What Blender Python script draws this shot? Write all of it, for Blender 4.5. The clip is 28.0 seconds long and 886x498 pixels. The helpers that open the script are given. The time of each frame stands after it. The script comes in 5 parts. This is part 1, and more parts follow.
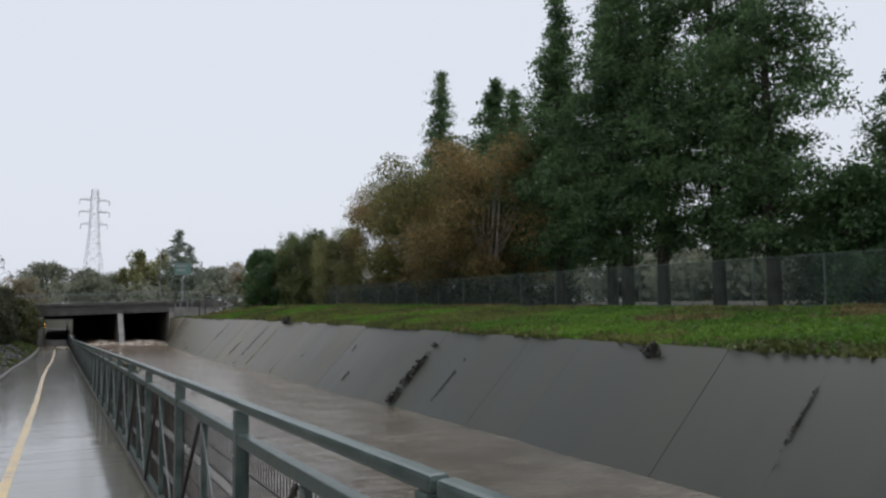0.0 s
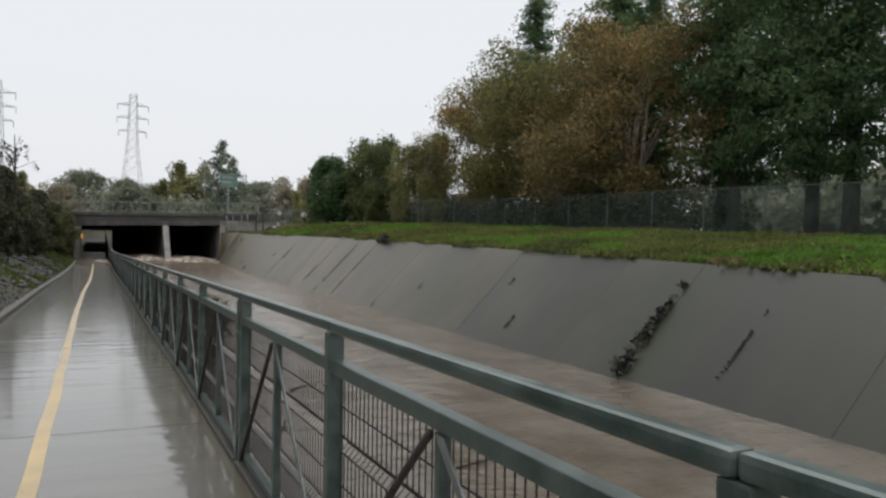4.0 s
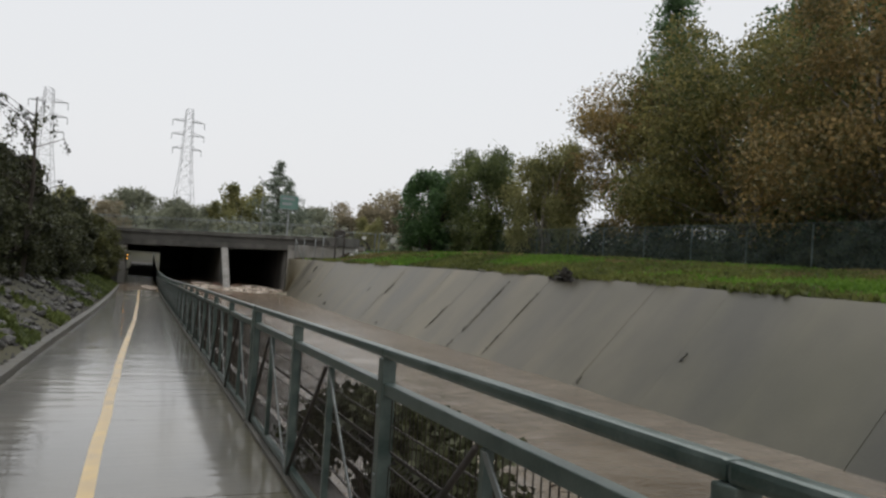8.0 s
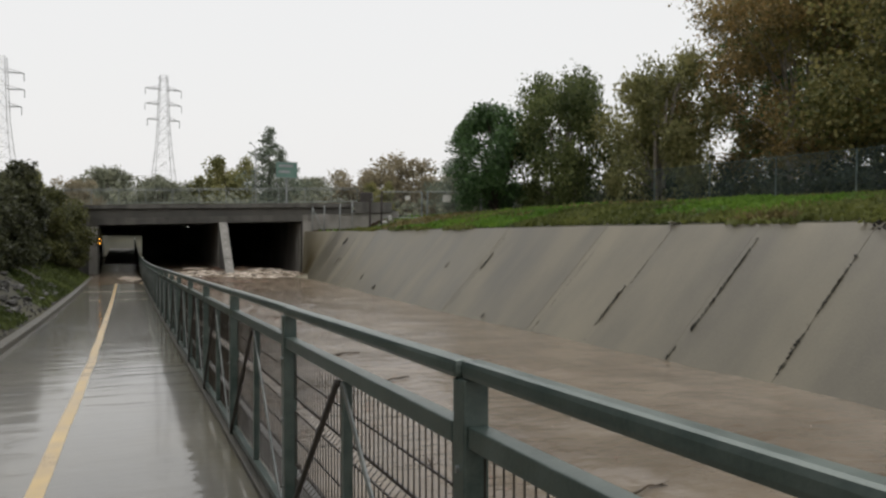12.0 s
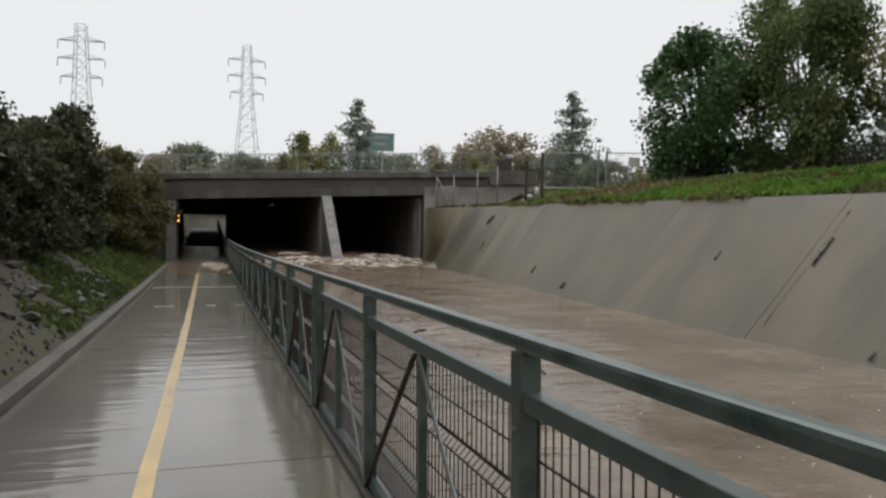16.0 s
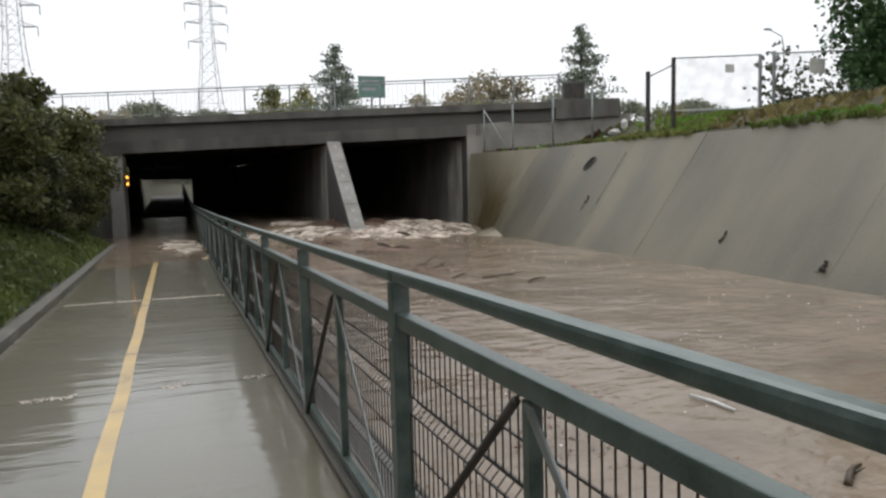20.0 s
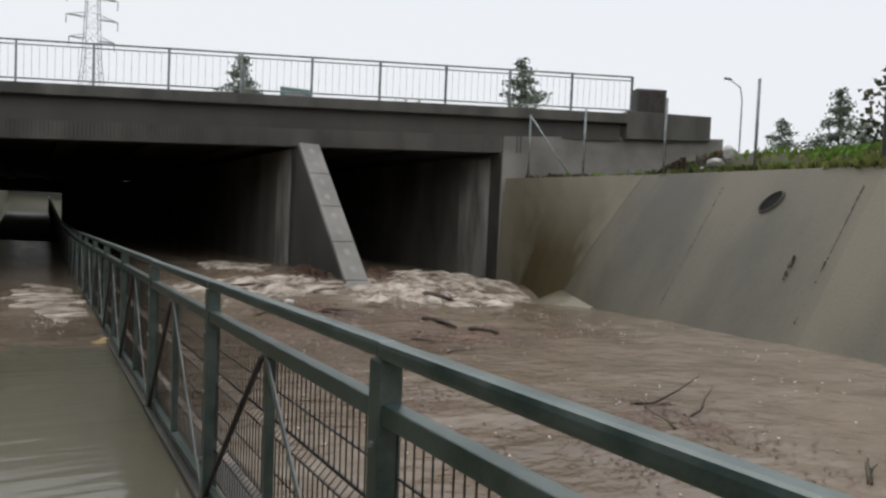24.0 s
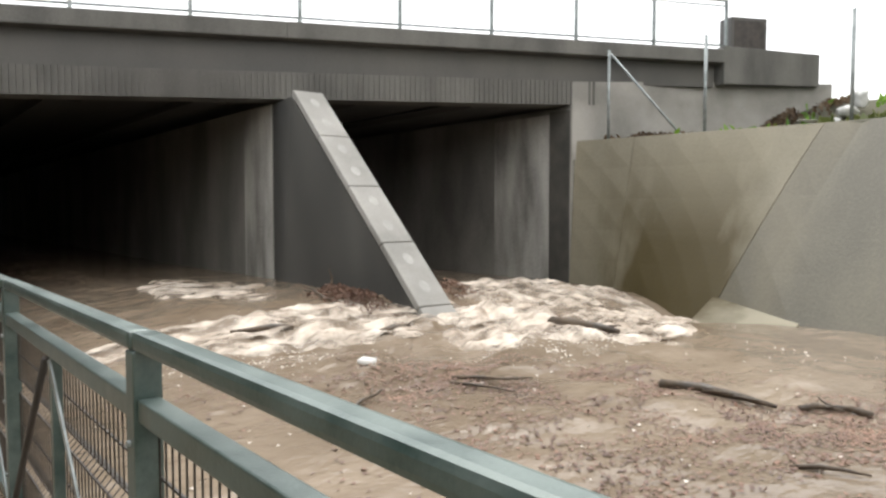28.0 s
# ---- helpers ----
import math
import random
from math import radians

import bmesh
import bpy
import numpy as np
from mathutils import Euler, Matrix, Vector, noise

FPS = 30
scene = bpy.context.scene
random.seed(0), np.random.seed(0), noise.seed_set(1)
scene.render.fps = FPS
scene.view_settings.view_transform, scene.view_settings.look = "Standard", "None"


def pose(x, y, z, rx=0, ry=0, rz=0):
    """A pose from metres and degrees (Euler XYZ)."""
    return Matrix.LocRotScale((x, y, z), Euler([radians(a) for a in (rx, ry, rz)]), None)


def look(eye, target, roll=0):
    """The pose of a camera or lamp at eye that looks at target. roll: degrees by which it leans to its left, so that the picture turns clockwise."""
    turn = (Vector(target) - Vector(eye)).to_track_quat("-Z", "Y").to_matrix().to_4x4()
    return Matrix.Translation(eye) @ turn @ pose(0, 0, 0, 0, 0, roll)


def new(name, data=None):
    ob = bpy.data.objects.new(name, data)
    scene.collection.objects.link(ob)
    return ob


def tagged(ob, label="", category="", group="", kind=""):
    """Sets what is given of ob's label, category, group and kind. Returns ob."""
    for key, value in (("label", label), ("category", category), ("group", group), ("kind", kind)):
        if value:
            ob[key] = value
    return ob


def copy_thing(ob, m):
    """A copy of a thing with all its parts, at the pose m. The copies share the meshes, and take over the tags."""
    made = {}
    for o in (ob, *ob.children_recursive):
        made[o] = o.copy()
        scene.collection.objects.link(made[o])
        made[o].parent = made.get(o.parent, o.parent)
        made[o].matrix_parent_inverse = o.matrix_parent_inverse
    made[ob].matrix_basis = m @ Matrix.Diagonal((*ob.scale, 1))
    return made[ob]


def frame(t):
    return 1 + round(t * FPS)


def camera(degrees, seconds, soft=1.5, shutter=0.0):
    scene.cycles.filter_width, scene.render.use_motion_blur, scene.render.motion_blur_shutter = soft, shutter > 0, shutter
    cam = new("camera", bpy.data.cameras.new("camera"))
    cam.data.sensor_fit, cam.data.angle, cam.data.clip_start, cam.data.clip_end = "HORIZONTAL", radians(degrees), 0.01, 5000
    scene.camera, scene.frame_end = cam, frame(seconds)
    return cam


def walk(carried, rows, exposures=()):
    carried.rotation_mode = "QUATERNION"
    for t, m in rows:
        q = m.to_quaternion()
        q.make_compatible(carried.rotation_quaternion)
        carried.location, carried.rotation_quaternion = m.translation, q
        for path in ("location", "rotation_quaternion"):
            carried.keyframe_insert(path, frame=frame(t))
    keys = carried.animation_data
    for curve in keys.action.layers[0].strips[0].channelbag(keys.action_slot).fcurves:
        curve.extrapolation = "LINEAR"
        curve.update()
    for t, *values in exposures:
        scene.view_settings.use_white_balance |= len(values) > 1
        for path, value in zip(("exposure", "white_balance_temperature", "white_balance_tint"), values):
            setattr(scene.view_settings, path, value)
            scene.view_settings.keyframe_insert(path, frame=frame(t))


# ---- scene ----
cam = camera(62.1, 28.0, soft=2.5)
PATH = [
    (0, (0.268, -0.373, 1.586), (1.185, 1.398, 1.741), -0.5),
    (0.5, (0.147, 0.859, 1.495), (0.996, 2.658, 1.700), 1.4),
    (1, (0.230, 2.351, 1.514), (1.259, 4.059, 1.668), 1.0),
    (1.5, (0.199, 3.944, 1.449), (1.090, 5.733, 1.523), 0.3),
    (2, (0.190, 5.563, 1.389), (1.001, 7.390, 1.446), -0.1),
    (2.5, (0.170, 7.040, 1.341), (1.054, 8.834, 1.348), 0.1),
    (4.5, (0.174, 13.734, 1.095), (1.015, 15.548, 1.050), 1.9),
    (5, (0.201, 15.484, 1.043), (1.023, 17.307, 1.046), 0.6),
    (5.5, (0.190, 17.175, 1.028), (1.108, 18.946, 1.165), 2.4),
    (6, (0.125, 18.753, 0.975), (0.923, 20.585, 1.052), 2.0),
    (6.5, (0.082, 20.435, 0.938), (0.919, 22.251, 0.959), 0.4),
    (7, (0.016, 22.256, 0.857), (0.824, 24.085, 0.844), 1.9),
    (7.5, (-0.028, 23.851, 0.808), (0.810, 25.667, 0.781), 3.2),
    (8, (-0.019, 25.472, 0.751), (0.730, 27.326, 0.799), 3.9),
    (8.5, (0.050, 27.221, 0.685), (0.794, 29.077, 0.738), 5.0),
    (9, (0.107, 28.944, 0.610), (0.834, 30.807, 0.651), 4.7),
    (9.5, (0.135, 30.561, 0.587), (0.879, 32.417, 0.547), 3.7),
    (10, (0.142, 32.211, 0.535), (0.878, 34.067, 0.413), 7.3),
    (10.5, (-0.044, 33.843, 0.420), (0.695, 35.696, 0.272), 5.0),
    (11, (0.224, 35.479, 0.435), (0.948, 37.342, 0.358), 4.0),
    (11.5, (0.189, 37.128, 0.387), (0.964, 38.972, 0.364), 2.8),
    (12, (0.310, 38.687, 0.315), (1.099, 40.524, 0.281), 0.5),
    (12.5, (0.277, 40.154, 0.283), (0.992, 42.020, 0.207), -0.6),
    (14.5, (0.303, 45.680, 0.137), (1.056, 47.532, 0.069), 3.4),
    (15, (0.312, 47.082, 0.071), (1.039, 48.942, -0.030), 4.3),
    (15.5, (0.250, 48.512, 0.050), (0.828, 50.426, -0.015), 2.1),
    (16, (0.207, 49.903, -0.009), (0.814, 51.807, -0.090), 0.9),
    (16.5, (0.246, 51.255, -0.066), (0.903, 53.138, -0.206), 1.8),
    (17, (0.248, 52.724, -0.112), (0.892, 54.611, -0.269), 3.0),
    (17.5, (0.320, 54.038, -0.164), (0.984, 55.921, -0.287), 4.5),
    (18, (0.361, 55.505, -0.192), (1.037, 57.383, -0.314), 4.2),
    (18.5, (0.375, 56.820, -0.235), (1.003, 58.715, -0.353), 5.2),
    (19, (0.421, 58.059, -0.277), (1.071, 59.946, -0.405), 3.7),
    (19.5, (0.439, 59.471, -0.348), (1.129, 61.338, -0.545), 3.1),
    (20, (0.318, 60.653, -0.338), (0.997, 62.524, -0.530), -1.3),
    (20.5, (0.327, 62.015, -0.354), (0.917, 63.923, -0.460), 1.1),
    (21, (0.270, 63.241, -0.366), (1.009, 65.099, -0.409), -2.0),
    (21.5, (0.280, 64.619, -0.386), (1.145, 66.422, -0.409), 2.0),
    (23.5, (0.262, 69.614, -0.514), (1.277, 71.337, -0.511), 0.6),
    (24, (0.271, 70.783, -0.570), (1.241, 72.530, -0.652), 2.5),
    (24.5, (0.288, 71.725, -0.588), (1.288, 73.456, -0.671), 3.4),
    (25, (0.256, 72.851, -0.624), (1.251, 74.584, -0.708), 1.7),
    (25.5, (0.226, 73.771, -0.632), (1.148, 75.543, -0.731), 1.5),
    (26, (0.218, 74.507, -0.633), (1.294, 76.191, -0.711), -0.9),
    (26.5, (0.284, 75.309, -0.676), (1.426, 76.946, -0.803), 1.7),
    (27, (0.430, 76.121, -0.702), (1.701, 77.653, -0.897), 2.9),
    (27.5, (0.540, 76.836, -0.733), (1.738, 78.435, -0.834), 5.2),
    (28, (0.606, 77.592, -0.745), (1.829, 79.171, -0.848), 0.0),
]
EXPOSURES = [(0.0, 0.05, 6150, 11), (2.0, -0.1, 6250, 11), (5.0, 0.28, 6550, 10), (6.0, -0.1, 6450, 10), (7.0, 0.05, 6500, 10), (8.0, 0.12, 6600, 10), (9.0, 0.07, 6600, 10), (10.0, 0.32, 6750, 10), (11.0, 0.35, 6800, 10), (12.0, 0.2, 6800, 10), (15.0, 0.15, 6650, 10), (18.0, 0.33, 6600, 10), (20.0, 0.5, 6500, 10), (21.0, 0.24, 6500, 10), (24.0, 0.22, 6450, 10), (26.0, 0.95, 6650, 9), (27.0, 1.4, 6650, 9), (28.0, 1.5, 6650, 9)]
walk(cam, [(t, look(eye, target, roll)) for t, eye, target, roll in PATH], EXPOSURES)

# ---- light: an even overcast sky and a very soft sun ----
world = bpy.data.worlds.new("overcast")
scene.world = world
world.use_nodes = True
wn, wl = world.node_tree.nodes, world.node_tree.links
sky = wn.new("ShaderNodeTexSky")
sky.sky_type, sky.sun_disc = "NISHITA", False
sky.sun_elevation, sky.sun_rotation, sky.dust_density, sky.air_density = radians(38), radians(200), 6.0, 2.0
dim = wn.new("ShaderNodeVectorMath")
dim.operation = "SCALE"
dim.inputs["Scale"].default_value = 0.1
cloud = wn.new("ShaderNodeMix")
cloud.data_type, cloud.inputs["Factor"].default_value = "RGBA", 0.9
cloud.inputs["B"].default_value = (0.86, 0.88, 0.92, 1)
wl.new(sky.outputs[0], dim.inputs[0])
wl.new(dim.outputs[0], cloud.inputs["A"])
wl.new(cloud.outputs["Result"], wn["Background"].inputs[0])
wn["Background"].inputs[1].default_value = 0.91
sun = new("sun", bpy.data.lights.new("sun", "SUN"))
sun.data.energy, sun.data.angle, sun.data.color = 0.95, radians(40), (1, 0.97, 0.93)
sun.matrix_world = look((0, 0, 60), (-12, -20, 20))

# ---- materials ----


def material(name, dark, light, scale=3.0, grain=60.0, rough=(0.6, 0.9), bump=0.3, metal=0.0, stretch=(1, 1, 1), world_space=False,
             island=0.0, piece=0.0, coat=0.0, translucent=0.0, mid=(0.35, 0.65)):
    """Two tones mixed by broad and fine noise, with roughness and relief that follow them."""
    m = bpy.data.materials.new(name)
    m.use_nodes = True
    n, l = m.node_tree.nodes, m.node_tree.links
    b = n["Principled BSDF"]
    if world_space:
        co = n.new("ShaderNodeNewGeometry").outputs["Position"]
    else:
        tc, info, add = n.new("ShaderNodeTexCoord"), n.new("ShaderNodeObjectInfo"), n.new("ShaderNodeVectorMath")
        add.operation = "MULTIPLY_ADD"
        add.inputs[1].default_value = (1, 1, 1)
        off = n.new("ShaderNodeVectorMath")
        off.operation = "SCALE"
        off.inputs[0].default_value = (37, 19, 53)
        l.new(info.outputs["Random"], off.inputs["Scale"])
        l.new(tc.outputs["Object"], add.inputs[0])
        l.new(off.outputs[0], add.inputs[2])
        co = add.outputs[0]
    mp = n.new("ShaderNodeMapping")
    mp.inputs["Scale"].default_value = stretch
    l.new(co, mp.inputs[0])
    broad, fine = n.new("ShaderNodeTexNoise"), n.new("ShaderNodeTexNoise")
    broad.inputs["Scale"].default_value, broad.inputs["Detail"].default_value = scale, 6
    fine.inputs["Scale"].default_value, fine.inputs["Detail"].default_value = grain, 3
    l.new(mp.outputs[0], broad.inputs[0])
    l.new(co, fine.inputs[0])
    mr = n.new("ShaderNodeMapRange")
    mr.inputs[1].default_value, mr.inputs[2].default_value = mid
    l.new(broad.outputs[0], mr.inputs[0])
    fac = n.new("ShaderNodeMath")
    fac.operation = "MULTIPLY_ADD"
    fac.inputs[1].default_value = 0.5
    l.new(fine.outputs[0], fac.inputs[0])
    half = n.new("ShaderNodeMath")
    half.operation = "MULTIPLY_ADD"
    half.inputs[1].default_value, half.inputs[2].default_value = 0.75, -0.13
    l.new(mr.outputs[0], half.inputs[0])
    l.new(half.outputs[0], fac.inputs[2])
    mix = n.new("ShaderNodeMix")
    mix.data_type = "RGBA"
    mix.inputs["A"].default_value, mix.inputs["B"].default_value = (*dark, 1), (*light, 1)
    out = fac.outputs[0]
    for amount, node, socket in ((island, "ShaderNodeNewGeometry", "Random Per Island"), (piece, "ShaderNodeObjectInfo", "Random")):
        if amount:
            r, s = n.new(node), n.new("ShaderNodeMath")
            s.operation = "MULTIPLY_ADD"
            s.inputs[1].default_value = amount
            sub = n.new("ShaderNodeMath")
            sub.operation = "SUBTRACT"
            sub.inputs[1].default_value = 0.5
            l.new(r.outputs[socket], sub.inputs[0])
            l.new(sub.outputs[0], s.inputs[0])
            l.new(out, s.inputs[2])
            out = s.outputs[0]
    clamp = n.new("ShaderNodeClamp")
    l.new(out, clamp.inputs[0])
    l.new(clamp.outputs[0], mix.inputs["Factor"])
    l.new(mix.outputs["Result"], b.inputs["Base Color"])
    rr = n.new("ShaderNodeMapRange")
    rr.inputs[3].default_value, rr.inputs[4].default_value = rough
    l.new(clamp.outputs[0], rr.inputs[0])
    l.new(rr.outputs[0], b.inputs["Roughness"])
    b.inputs["Metallic"].default_value = metal
    b.inputs["Coat Weight"].default_value, b.inputs["Coat Roughness"].default_value = coat, 0.28
    if bump:
        bp = n.new("ShaderNodeBump")
        bp.inputs["Strength"].default_value, bp.inputs["Distance"].default_value = bump, 0.02
        l.new(fac.outputs[0], bp.inputs["Height"])
        l.new(bp.outputs[0], b.inputs["Normal"])
    if translucent:
        b.inputs["Transmission Weight"].default_value = 0.0
        t, sh = n.new("ShaderNodeBsdfTranslucent"), n.new("ShaderNodeMixShader")
        sh.inputs[0].default_value = translucent
        l.new(mix.outputs["Result"], t.inputs[0])
        l.new(b.outputs[0], sh.inputs[1])
        l.new(t.outputs[0], sh.inputs[2])
        l.new(sh.outputs[0], n["Material Output"].inputs[0])
    return m


def wet_path():
    """Wet concrete: standing water in broad shallow patches, drier and rougher between, faint trowel relief."""
    m = material("wet_concrete_path", (0.072, 0.068, 0.054), (0.175, 0.166, 0.138), 0.9, 45, (0.35, 0.6), 0.15, world_space=True, stretch=(1, 0.5, 1))
    n, l = m.node_tree.nodes, m.node_tree.links
    b = n["Principled BSDF"]
    geo, mp, ns, mr = n.new("ShaderNodeNewGeometry"), n.new("ShaderNodeMapping"), n.new("ShaderNodeTexNoise"), n.new("ShaderNodeMapRange")
    mp.inputs["Scale"].default_value = (0.55, 0.9, 1)
    l.new(geo.outputs["Position"], mp.inputs[0])
    l.new(mp.outputs[0], ns.inputs[0])
    ns.inputs["Scale"].default_value, ns.inputs["Detail"].default_value = 0.8, 4
    mr.inputs[1].default_value, mr.inputs[2].default_value, mr.inputs[3].default_value, mr.inputs[4].default_value = 0.36, 0.66, 0.015, 0.10
    l.new(ns.outputs[0], mr.inputs[0])
    b.inputs["Coat Weight"].default_value, b.inputs["Coat IOR"].default_value = 1.0, 1.33
    # olive silt left by the flood, thicker towards the bridge; along the railing, silt with the railing's dark
    # reflection painted in
    base, sep = b.inputs["Base Color"].links[0].from_socket, n.new("ShaderNodeSeparateXYZ")
    l.new(geo.outputs["Position"], sep.inputs[0])
    along_y, across, both, rag, mix = n.new("ShaderNodeMapRange"), n.new("ShaderNodeMapRange"), n.new("ShaderNodeMath"), n.new("ShaderNodeMath"), n.new("ShaderNodeMix")
    along_y.inputs[1].default_value, along_y.inputs[2].default_value, along_y.inputs[4].default_value = 56, 73, 0.9
    l.new(sep.outputs[1], along_y.inputs[0])
    rag.operation = "MULTIPLY_ADD"
    rag.inputs[1].default_value = 0.9
    l.new(ns.outputs[0], rag.inputs[0])
    l.new(sep.outputs[0], rag.inputs[2])
    across.inputs[1].default_value, across.inputs[2].default_value, across.inputs[4].default_value = 1.15, 1.45, 0.75
    l.new(rag.outputs[0], across.inputs[0])
    both.operation = "MAXIMUM"
    l.new(along_y.outputs[0], both.inputs[0])
    l.new(across.outputs[0], both.inputs[1])
    mix.data_type, mix.inputs["B"].default_value = "RGBA", (0.105, 0.092, 0.042, 1)
    l.new(both.outputs[0], mix.inputs["Factor"])
    l.new(base, mix.inputs["A"])
    l.new(mix.outputs["Result"], b.inputs["Base Color"])
    l.new(mr.outputs[0], b.inputs["Coat Roughness"])
    rip, bp = n.new("ShaderNodeTexNoise"), n.new("ShaderNodeBump")
    rip.inputs["Scale"].default_value, rip.inputs["Detail"].default_value, rip.inputs["Distortion"].default_value = 3.6, 4, 0.6
    mp2 = n.new("ShaderNodeMapping")
    mp2.inputs["Scale"].default_value = (0.22, 1.1, 1)
    l.new(geo.outputs["Position"], mp2.inputs[0])
    l.new(mp2.outputs[0], rip.inputs[0])
    bp.inputs["Strength"].default_value, bp.inputs["Distance"].default_value = 0.45, 0.016
    l.new(rip.outputs[0], bp.inputs["Height"])
    l.new(bp.outputs[0], b.inputs["Coat Normal"])
    return m


def muddy_water():
    """Silty flood water with wind ripples at two scales."""
    m = material("muddy_water", (0.135, 0.102, 0.072), (0.255, 0.203, 0.152), 0.7, 6, (0.05, 0.16), 0, world_space=True, stretch=(0.8, 1.0, 1))
    n, l = m.node_tree.nodes, m.node_tree.links
    b = n["Principled BSDF"]
    b.inputs["IOR"].default_value = 1.33
    geo, height = n.new("ShaderNodeNewGeometry"), None
    for sc, amp, st in ((0.8, 0.10, (0.8, 1.0, 1)), (2.4, 0.045, (0.8, 1.3, 1)), (7.0, 0.015, (0.8, 1.3, 1)), (20.0, 0.005, (1, 1, 1))):
        mp, ns, bp = n.new("ShaderNodeMapping"), n.new("ShaderNodeTexNoise"), n.new("ShaderNodeBump")
        mp.inputs["Scale"].default_value = st
        ns.inputs["Scale"].default_value, ns.inputs["Detail"].default_value = sc, 3
        bp.inputs["Distance"].default_value, bp.inputs["Strength"].default_value = amp, 0.8
        l.new(geo.outputs["Position"], mp.inputs[0])
        l.new(mp.outputs[0], ns.inputs[0])
        l.new(ns.outputs[0], bp.inputs["Height"])
        if height:
            l.new(height, bp.inputs["Normal"])
        height = bp.outputs[0]
    l.new(height, b.inputs["Normal"])
    return m


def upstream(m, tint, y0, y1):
    """Tints a material upstream of a ragged edge, gone past y1."""
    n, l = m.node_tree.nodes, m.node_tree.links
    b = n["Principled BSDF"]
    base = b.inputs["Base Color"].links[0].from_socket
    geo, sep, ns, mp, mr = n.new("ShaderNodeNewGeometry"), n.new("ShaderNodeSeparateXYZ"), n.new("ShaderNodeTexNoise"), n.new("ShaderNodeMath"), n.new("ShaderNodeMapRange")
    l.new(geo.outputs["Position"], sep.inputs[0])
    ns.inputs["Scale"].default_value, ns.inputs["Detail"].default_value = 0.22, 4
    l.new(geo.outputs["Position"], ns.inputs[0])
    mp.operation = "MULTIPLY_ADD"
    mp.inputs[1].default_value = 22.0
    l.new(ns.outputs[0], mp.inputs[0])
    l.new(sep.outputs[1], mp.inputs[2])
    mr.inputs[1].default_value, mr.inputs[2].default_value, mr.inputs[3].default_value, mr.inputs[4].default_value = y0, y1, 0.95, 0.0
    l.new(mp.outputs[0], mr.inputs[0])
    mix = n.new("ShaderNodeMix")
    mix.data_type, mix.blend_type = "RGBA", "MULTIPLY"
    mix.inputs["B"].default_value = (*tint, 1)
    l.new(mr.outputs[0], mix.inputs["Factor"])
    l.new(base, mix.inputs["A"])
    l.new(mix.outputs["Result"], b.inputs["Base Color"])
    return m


def bank_concrete():
    """Damp cast concrete, painted darker upstream where its wet sheen shows less."""
    m = material("stained_bank_concrete", (0.084, 0.076, 0.054), (0.196, 0.175, 0.124), 0.5, 25, (0.42, 0.6), 0.3, world_space=True, stretch=(0.4, 1.1, 0.4), piece=0.38, mid=(0.36, 0.66), coat=0.12)
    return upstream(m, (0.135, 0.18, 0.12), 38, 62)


def algae_concrete():
    """Bank concrete with one broad brown algae stain that runs down to the water."""
    m = material("algae_stained_concrete", (0.145, 0.13, 0.09), (0.275, 0.25, 0.185), 0.5, 25, (0.45, 0.75), 0.3, world_space=True, stretch=(1, 1, 0.35))
    n, l = m.node_tree.nodes, m.node_tree.links
    b = n["Principled BSDF"]
    base = b.inputs["Base Color"].links[0].from_socket
    geo, sep = n.new("ShaderNodeNewGeometry"), n.new("ShaderNodeSeparateXYZ")
    l.new(geo.outputs["Position"], sep.inputs[0])

    def calc(op, a, c, d=None):
        k = n.new("ShaderNodeMath")
        k.operation = op
        for i, v in enumerate((a, c, d)):
            if v is None:
                continue
            if isinstance(v, (int, float)):
                k.inputs[i].default_value = v
            else:
                l.new(v, k.inputs[i])
        return k.outputs[0]
    ns, mp = n.new("ShaderNodeTexNoise"), n.new("ShaderNodeMapping")
    mp.inputs["Scale"].default_value = (1, 1.3, 0.45)
    l.new(geo.outputs["Position"], mp.inputs[0])
    l.new(mp.outputs[0], ns.inputs[0])
    ns.inputs["Scale"].default_value, ns.inputs["Detail"].default_value = 2.2, 5
    middle = calc("MULTIPLY_ADD", sep.outputs[2], 0.05, 84.75)
    wide = calc("ABSOLUTE", calc("SUBTRACT", sep.outputs[1], middle), None)
    reach = calc("MULTIPLY_ADD", ns.outputs[0], 1.5, 0.45)
    low = calc("MULTIPLY_ADD", sep.outputs[2], -0.5, 0.38)
    edge = n.new("ShaderNodeMapRange")
    edge.inputs[1].default_value, edge.inputs[2].default_value = -0.45, 0.5
    l.new(calc("SUBTRACT", reach, wide), edge.inputs[0])
    k = n.new("ShaderNodeClamp")
    l.new(calc("MULTIPLY", edge.outputs[0], low), k.inputs[0])
    mix = n.new("ShaderNodeMix")
    mix.data_type = "RGBA"
    mix.inputs["B"].default_value = (0.062, 0.047, 0.016, 1)
    l.new(k.outputs[0], mix.inputs["Factor"])
    l.new(base, mix.inputs["A"])
    l.new(mix.outputs["Result"], b.inputs["Base Color"])
    return m


